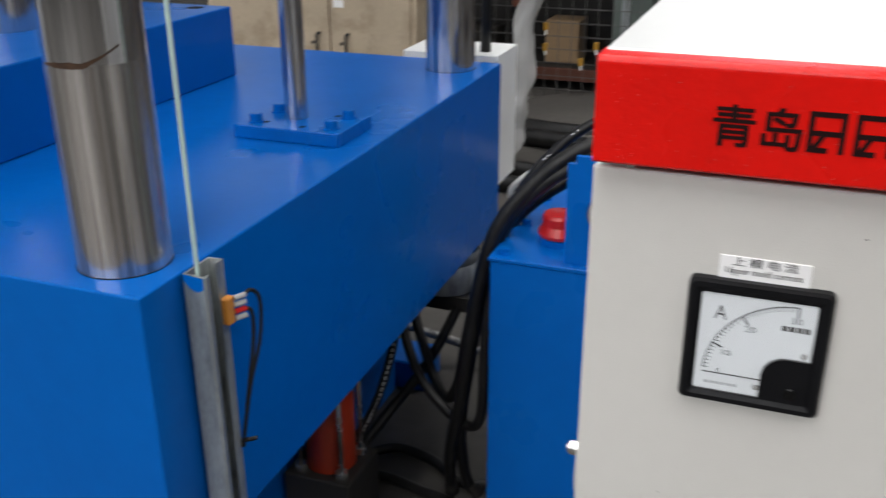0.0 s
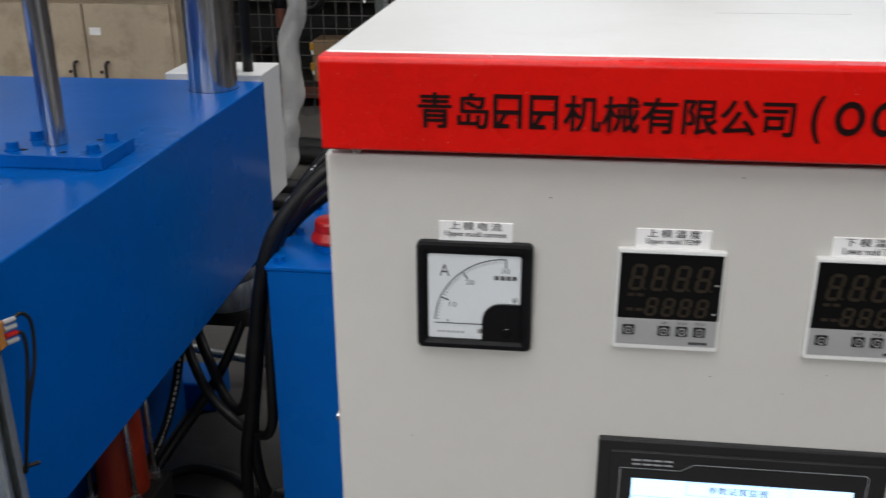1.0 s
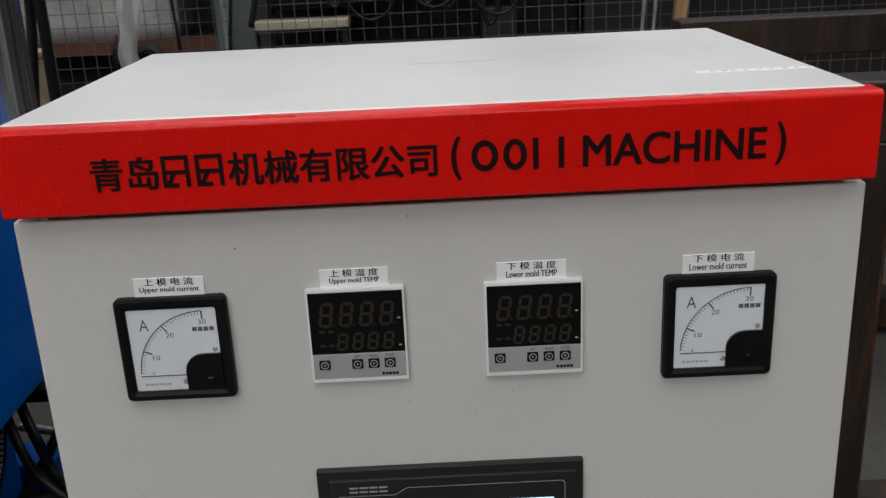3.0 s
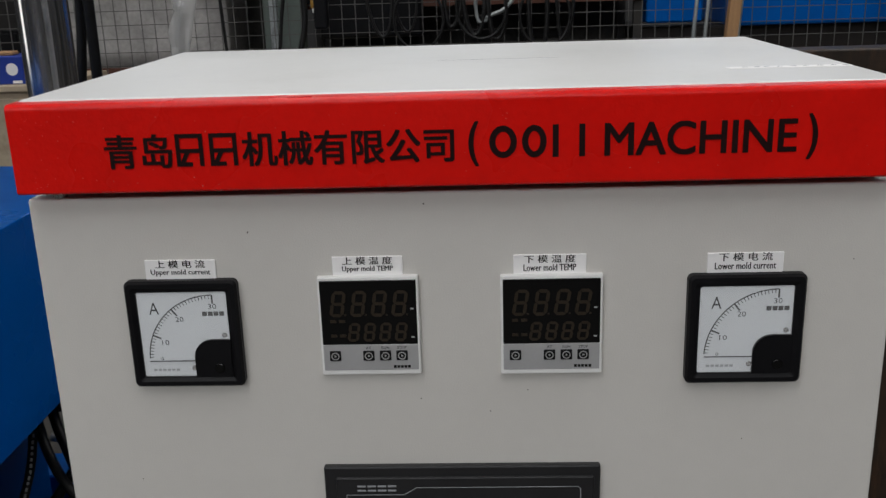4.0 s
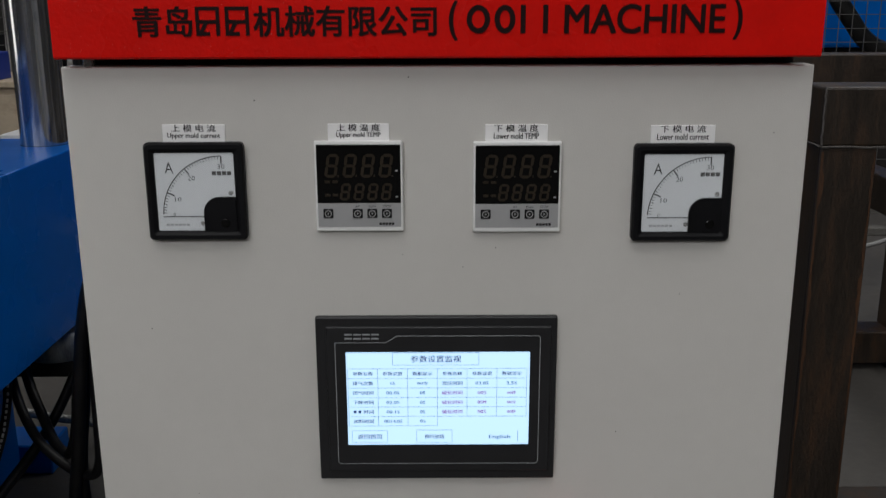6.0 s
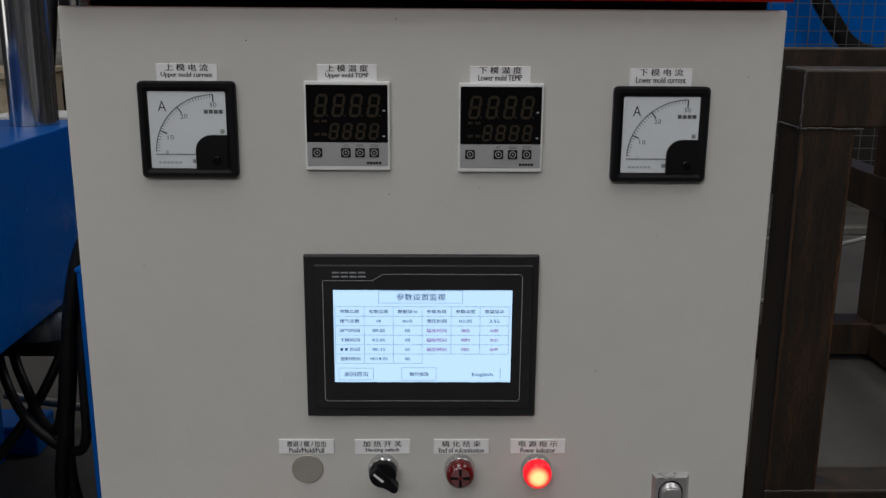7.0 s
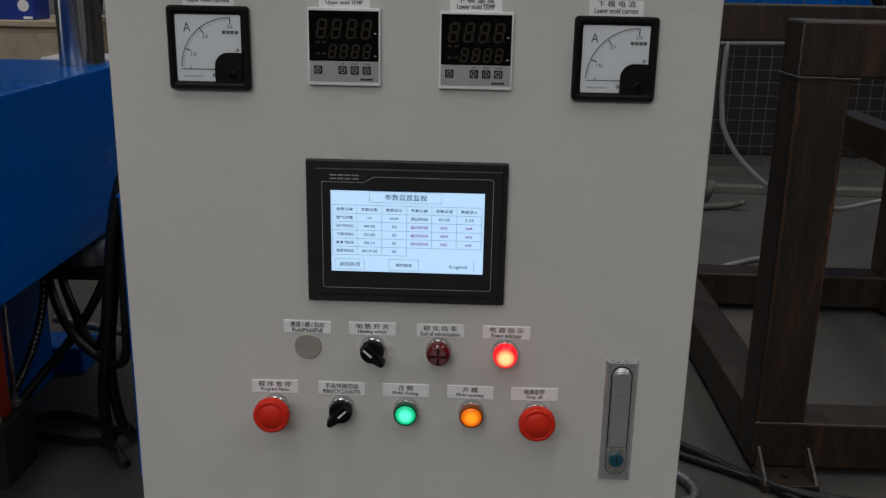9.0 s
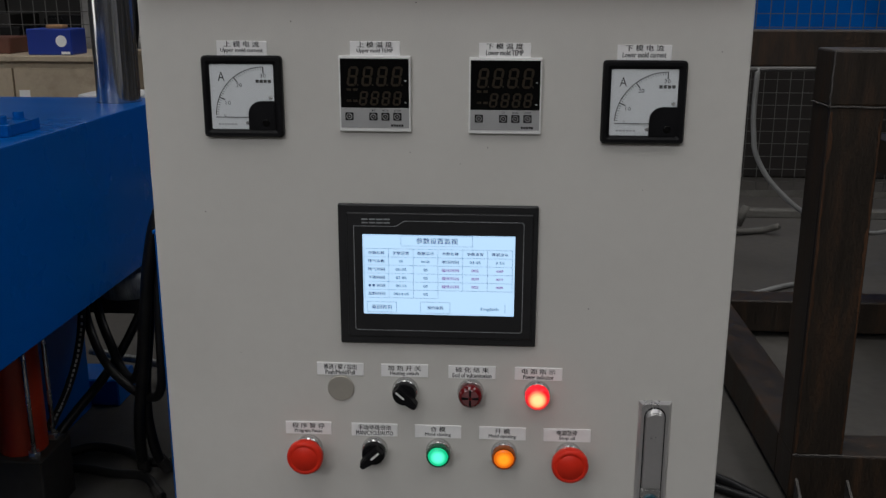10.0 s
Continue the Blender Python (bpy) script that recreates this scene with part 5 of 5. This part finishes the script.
part("top_rail", box(-6.4, 5.0, FY + 0.006, FY + 0.042, 2.2505, 2.29, 0.003, 1), M_ZINC, fence, world_at=FE)
part("bottom_rail", box(-6.4, 5.0, FY - 0.012, FY - 0.007, 0.001, 0.04), M_DUST, fence, world_at=FE)

# ---- beige tool cupboard ----
TC = (-2.3, 3.6, 0.0)
tcab = thing("tool_cupboard", TC, "worn beige steel tool cupboard with two doors", "cupboard")
part("carcass", box(-2.83, -1.775, 3.315, 3.85, 0.0, 0.826, 0.003, 1), M_BEIGE, tcab, world_at=TC)
part("worktop", box(-2.86, -1.765, 3.285, 3.87, 0.8265, 0.853, 0.003, 1), M_BEIGE, tcab, "beige overhanging top", world_at=TC)
for x0, x1 in ((-2.80, -2.192), (-2.183, -1.80)):
    d = part("cupboard_door", box(x0, x1, 3.300, 3.3145, 0.06, 0.796, 0.003, 2), M_BEIGE, tcab, world_at=TC)
    hx = x1 - 0.05 if x0 < -2.5 else x0 + 0.085
    part("door_handle", tube([(hx - TC[0], 3.298 - TC[1], 0.46), (hx - TC[0], 3.272 - TC[1], 0.47), (hx - TC[0], 3.272 - TC[1], 0.54), (hx - TC[0], 3.298 - TC[1], 0.55)], 0.007, 8), M_DARKSTEEL, d, "dark pull handle")
    part("keyhole", lathe([(0.008, 0), (0.008, 0.003), (0, 0.003)], 14, pose(hx - 0.035 - TC[0], 3.299 - TC[1], 0.505) @ FRONT), M_DARKSTEEL, d)
for z in (0.43, 0.665):
    part("paper_sticker", box(-2.165, -2.115, 3.2975, 3.2995, z, z + 0.032), M_PAPER, tcab, "torn paper sticker", world_at=TC)
BB = (-2.02, 3.42, 0.8532)
bb = thing("parts_box", BB, "blue plastic parts box with a round pale sticker", "box")
part("case", box(-2.125, -1.915, 3.34, 3.50, 0.8532, 0.971, 0.004, 1), M_BOXBLUE, bb, world_at=BB)
part("round_sticker", lathe([(0.026, 0), (0, 0.001)], 24, pose(-1.963, 3.3395, 0.916) @ FRONT), M_PAPER, bb, "round pale sticker", world_at=BB)
part("tag", box(-1.965, -1.925, 3.336, 3.3395, 0.857, 0.869), M_PAPER, bb, "white tag", world_at=BB)
lone("wood_offcut", box(-2.045, -1.965, 3.37, 3.43, 0.9712, 0.988, 0.004, 1), M_WOOD, "raw wood offcut on the blue box", "wood", (-2.0, 3.4, 0.9712))
lone("tool_bin", box(-2.46, -2.24, 3.40, 3.58, 0.8532, 0.931, 0.008, 2), M_RUSTBEAM, "dark red-brown tool bin on the cupboard", "bin", (-2.3, 3.45, 0.8532))
gw = bmesh.new()
tube([(-1.85, 3.5, 0.866), (-1.845, 3.5, 1.01), (-1.83, 3.5, 1.08)], 0.012, 8, gw)
tube([(-1.89, 3.5, 1.03), (-1.79, 3.5, 1.03)], 0.011, 8, gw)
lone("hand_tool", gw, M_DARKSTEEL, "dark steel hand tool standing on the cupboard", "tool", (-1.85, 3.5, 0.853), smooth=True)

# ---- things hung on the fence ----
HY = FY - 0.05
ring = thing("cable_ring", (-1.495, HY, 0.70), "coiled black cable ring hanging on the fence", "cable")
for k, r in enumerate((0.062, 0.071, 0.080)):
    pts = [(r * math.cos(a), 0.008 * (k - 1), r * math.sin(a)) for a in [2 * math.pi * i / 26 for i in range(27)]]
    part("turn", tube(pts, 0.012, 8, rounds=1), M_RUBBER, ring, smooth=True)
DR = (-1.655, HY, 0.62)
dr = thing("hand_grinder", DR, "black and orange hand grinder hanging on the fence", "tool")
part("motor_body", lathe([(0.0, 0.16), (0.020, 0.155), (0.034, 0.12), (0.036, 0.04), (0.030, 0.02)], 20), M_BLACK, dr, smooth=True)
part("grip", lathe([(0.026, 0.02), (0.026, -0.07), (0.022, -0.085)], 20), M_RUSTBEAM, dr, "orange grip", smooth=True)
part("head", lathe([(0.022, -0.085), (0.030, -0.10), (0.030, -0.135), (0, -0.14)], 20), M_BLACK, dr, smooth=True)
part("hanger", tube([(-0.015, 0, 0.155), (0, 0.02, 0.22), (0.015, 0, 0.155)], 0.004, 6), M_RUBBER, dr, smooth=True)


def hung_cable(points, r=0.008, material=M_RUBBER, label="black cable hanging on the fence"):
    lone("hung_cable", tube(points, r, 8), material, label, "cable", points[0], "cables on the fence", smooth=True)


hung_cable([(-1.36, HY, 2.0), (-1.345, HY, 1.2), (-1.325, HY, 0.75)], 0.009)
hung_cable([(-1.02, HY, 2.0), (-1.00, HY, 1.3), (-1.03, HY, 1.0), (-1.06, HY, 0.72), (-1.02, HY, 0.62)], 0.010)
hung_cable([(-0.92, HY, 2.0), (-0.92, HY, 1.4), (-0.90, HY, 1.05), (-0.94, HY, 0.85)], 0.016)
for i in range(7):
    x = -0.55 + i * 0.16 + random.uniform(-0.05, 0.05)
    lo = random.uniform(0.75, 1.0)
    hung_cable([(x, HY, 2.0), (x + 0.01, HY, 1.5), (x + random.uniform(-0.03, 0.03), HY, lo + 0.2), (x + 0.05, HY, lo), (x + 0.11, HY, lo + 0.15), (x + 0.10, HY, 1.7)], random.choice((0.007, 0.010, 0.013)))
for i in range(3):
    c = Vector((-0.30 + 0.33 * i, HY - 0.015, 1.02 + 0.05 * (i % 2)))
    hung_cable([c + Vector((0.13 * math.cos(a), 0, 0.16 * math.sin(a))) for a in [math.pi * (0.5 + 2 * k / 16) for k in range(17)]], 0.008)
lone("hung_tool", box(-0.85, -0.78, HY - 0.02, FY - 0.006, 0.98, 1.16, 0.012, 2), M_BLACK, "black tool body hanging on the fence", "tool", (-0.8, HY, 1.0))
for x, z in ((-1.50, 0.42), (-1.50, 0.31), (-1.22, 0.33), (-1.30, 0.24), (-1.20, 0.70), (-0.86, 1.10)):
    k = thing("yellow_clip", (x, FY - 0.012, z), "small yellow clip on the fence mesh", "clip", "clips on the fence")
    part("jaw", box(-0.012, 0.012, -0.010, 0.004, -0.012, 0.03, 0.003, 1), M_YELLOW, k)
    part("pin", tube([(0, -0.004, -0.012), (0.003, -0.004, -0.034)], 0.006, 8), M_PAPER, k)
lone("steel_brace", tube([(0.05, HY, 1.01), (0.22, HY, 1.16), (0.40, HY, 1.9)], 0.011, 8), M_ZINC, "pale steel stay on the fence", "stay", (0.05, HY, 1.0), smooth=True)
lone("steel_brace", tube([(0.06, HY, 1.0), (0.0, HY, 1.08), (0.02, HY, 1.9)], 0.010, 8), M_ZINC, "pale bent steel stay on the fence", "stay", (0.06, HY, 1.0), smooth=True)
lone("leaning_board", tube([(1.255, HY, 0.0), (1.33, HY - 0.02, 1.0), (1.43, HY, 2.1)], 0.040, 4, rounds=1), M_WOOD, "raw wooden board leaning on the fence", "board", (1.26, HY, 0))
for x in (1.14, 1.20, 1.37):
    lone("pale_rod", tube([(x - 0.06, HY - 0.01, 0.0), (x, HY, 1.0), (x + 0.07, HY, 2.1)], 0.010, 8), M_ZINC, "pale steel rod leaning on the fence", "rod", (x - 0.06, HY, 0), "rods leaning on the fence", smooth=True)

# ---- behind the fence: racks, a blue machine, sheeted goods ----
def rack(x0, x1, y0, y1, shelves, top, label):
    loc = ((x0 + x1) / 2, (y0 + y1) / 2, 0)
    t = thing("storage_rack", loc, label, "rack", "racks behind the fence")
    for x in (x0, x1 - 0.05):
        for y in (y0, y1 - 0.05):
            part("upright", box(x, x + 0.05, y, y + 0.05, 0, top), M_DARKSTEEL, t, world_at=loc)
    for z in shelves:
        part("shelf", box(x0 + 0.051, x1 - 0.051, y0 + 0.001, y1 - 0.001, z - 0.03, z), M_DARKSTEEL, t, world_at=loc)
        part("shelf_beam", box(x0 + 0.001, x1 - 0.001, y0 - 0.03, y0 - 0.001, z - 0.055, z + 0.012), M_RUSTBEAM, t, "orange shelf beam", world_at=loc)
    # dark sheet added behind the shelves, standing in for the blackness between goods
    part("back_panel", box(x0 + 0.051, x1 - 0.051, y1 - 0.02, y1 - 0.012, 0.0, top - 0.2), M_DARKSTEEL, t, "dark sheet added so the rack looks black inside", world_at=loc)
    return t


rack(-3.4, -1.15, 4.85, 5.55, (0.12, 0.76, 1.60), 2.1, "steel rack with orange beams behind the fence")
rack(-1.05, 0.95, 4.95, 5.65, (0.10, 0.62, 1.12, 1.65), 2.1, "dark steel rack with goods behind the fence")
sheet = box(-2.55, -1.44, 4.90, 5.45, 0.764, 1.50, 0.0, 1)
bmesh.ops.subdivide_edges(sheet, edges=sheet.edges, cuts=7, use_grid_fill=True)
for v in sheet.verts:
    if v.co.z > 0.78:
        v.co += Vector((0, 0.06, 0.04)) * noise.noise(v.co * 4.0)
lone("sheeted_bale", sheet, M_CLOTH, "bale under grey plastic sheeting on the rack", "bale", (-1.9, 5.1, 0.764), smooth=True)
for i in range(26):
    z = random.choice((0.131, 0.632, 1.132, 1.662)) if i < 16 else random.choice((0.131, 0.772))
    x = random.uniform(-0.95, 0.65) if i < 16 else random.uniform(-3.3, -2.7) if z > 0.5 else random.uniform(-3.3, -1.5)
    w, h, d = random.uniform(0.10, 0.26), random.uniform(0.08, 0.26), random.uniform(0.15, 0.4)
    y = (5.0 if i < 16 else 4.9) + random.uniform(0, 0.1)
    m_ = random.choice((M_DARKSTEEL, M_DARKSTEEL, M_CARD, M_BLACK, M_DUST, M_RUBBER))
    what = {M_CARD: "brown cardboard box", M_DUST: "grey dusty parcel"}.get(m_, "dark steel part")
    lone("stored_" + what.split()[-1], box(x, x + w, y, y + d, z, z + h, 0.006, 1), m_, what + " on a rack shelf", what.split()[-1], (x, y, z), "goods on the racks")
GM = (-0.95, 5.2, 0.0)
gm = thing("bench_machine", GM, "pale green bench machine with a cream table", "machine")
part("machine_column", box(-1.20, -0.98, 4.80, 4.94, 0.0, 1.6, 0.01, 1), M_MINT, gm, "pale green column", world_at=GM)
part("table_top", box(-0.975, -0.45, 4.72, 4.92, 0.800, 0.850, 0.006, 1), M_CREAM, gm, "cream table top", world_at=GM)
part("table_leg", box(-0.50, -0.46, 4.80, 4.84, 0.0, 0.7995), M_DARKSTEEL, gm, world_at=GM)
part("dark_head", box(-0.88, -0.30, 4.78, 4.93, 0.905, 1.5, 0.02, 2), M_BLACK, gm, "dark machine head", world_at=GM)
part("head_neck", box(-0.975, -0.885, 4.82, 4.90, 1.1, 1.3), M_BLACK, gm, world_at=GM)
BM = (2.4, 5.4, 0.0)
bmach = thing("blue_machine", BM, "large blue machine body behind the fence", "machine")
part("machine_body", box(1.45, 3.6, 5.0, 5.9, 0.90, 1.9, 0.02, 2), M_BLUE, bmach, world_at=BM)
part("machine_base", box(0.95, 3.5, 5.1, 5.8, 0.0, 0.8995, 0.01, 1), M_DEEPBROWN, bmach, "very dark brown base", world_at=BM)
part("machine_arm", box(0.98, 1.30, 5.0, 5.25, 0.93, 1.7, 0.01, 1), M_BLUE, bmach, "narrow blue column", world_at=BM)
gd = tube([(2.06, 4.60, 1.55), (2.14, 4.60, 1.28), (2.26, 4.60, 1.09), (2.43, 4.6, 0.92), (2.8, 4.6, 0.84)], 0.05, 8)
lone("fallen_belt", gd, M_RUBBER, "black belt hanging before the blue machine", "belt", (2.06, 4.6, 1.5), smooth=True)

# ---- floor clutter in front of the fence ----
for pts, r in (([(-2.1, 3.95, 0.045), (-1.5, 3.86, 0.045), (-1.1, 3.82, 0.045), (-0.5, 3.95, 0.045), (0.2, 4.1, 0.045)], 0.045),
               ([(-2.0, 3.72, 0.042), (-1.4, 3.70, 0.042), (-1.0, 3.60, 0.042), (-0.6, 3.45, 0.042), (-0.1, 3.4, 0.042)], 0.042),
               ([(-1.9, 3.15, 0.035), (-1.35, 3.22, 0.035), (-1.0, 3.18, 0.035), (-0.5, 3.05, 0.035)], 0.035),
               ([(-1.7, 2.95, 0.035), (-1.25, 3.02, 0.035), (-0.9, 2.90, 0.035), (-0.5, 2.8, 0.035)], 0.035)):
    lone("ribbed_duct", tube(pts, r, 14), M_RUBBER, "black ribbed duct lying on the floor", "duct", pts[0], "ducts on the floor", smooth=True)
lone("floor_dust", lathe([(0.55, 0.0), (0.45, 0.05), (0.25, 0.075), (0, 0.085)], 24, pose(-1.15, 4.2, 0)), M_FLOOR, "low heap of grey dust by the fence", "dust heap", (-1.15, 4.2, 0), smooth=True)
jk = bmesh.new()
tube([(1.18, 3.55, 0.02), (1.34, 3.60, 0.02), (1.40, 3.56, 0.05)], 0.016, 8, jk)
tube([(1.24, 3.7, 0.02), (1.27, 3.68, 0.12)], 0.02, 8, jk)
lone("scrap_clamp", jk, M_DUST, "dusty scrap steel clamp lying on the floor", "clamp", (1.3, 3.6, 0), smooth=True)
lone("scrap_bar", box(1.30, 2.3, 3.95, 4.02, 0.0, 0.04, 0.004, 1), M_DUST, "dusty steel bar lying on the floor by the fence", "bar", (1.8, 4.0, 0))

write_all()
copy_thing(meter, pose(0.2055, 0, 1.0201))
copy_thing(ctrl, pose(0.0670, 0, 1.0259))
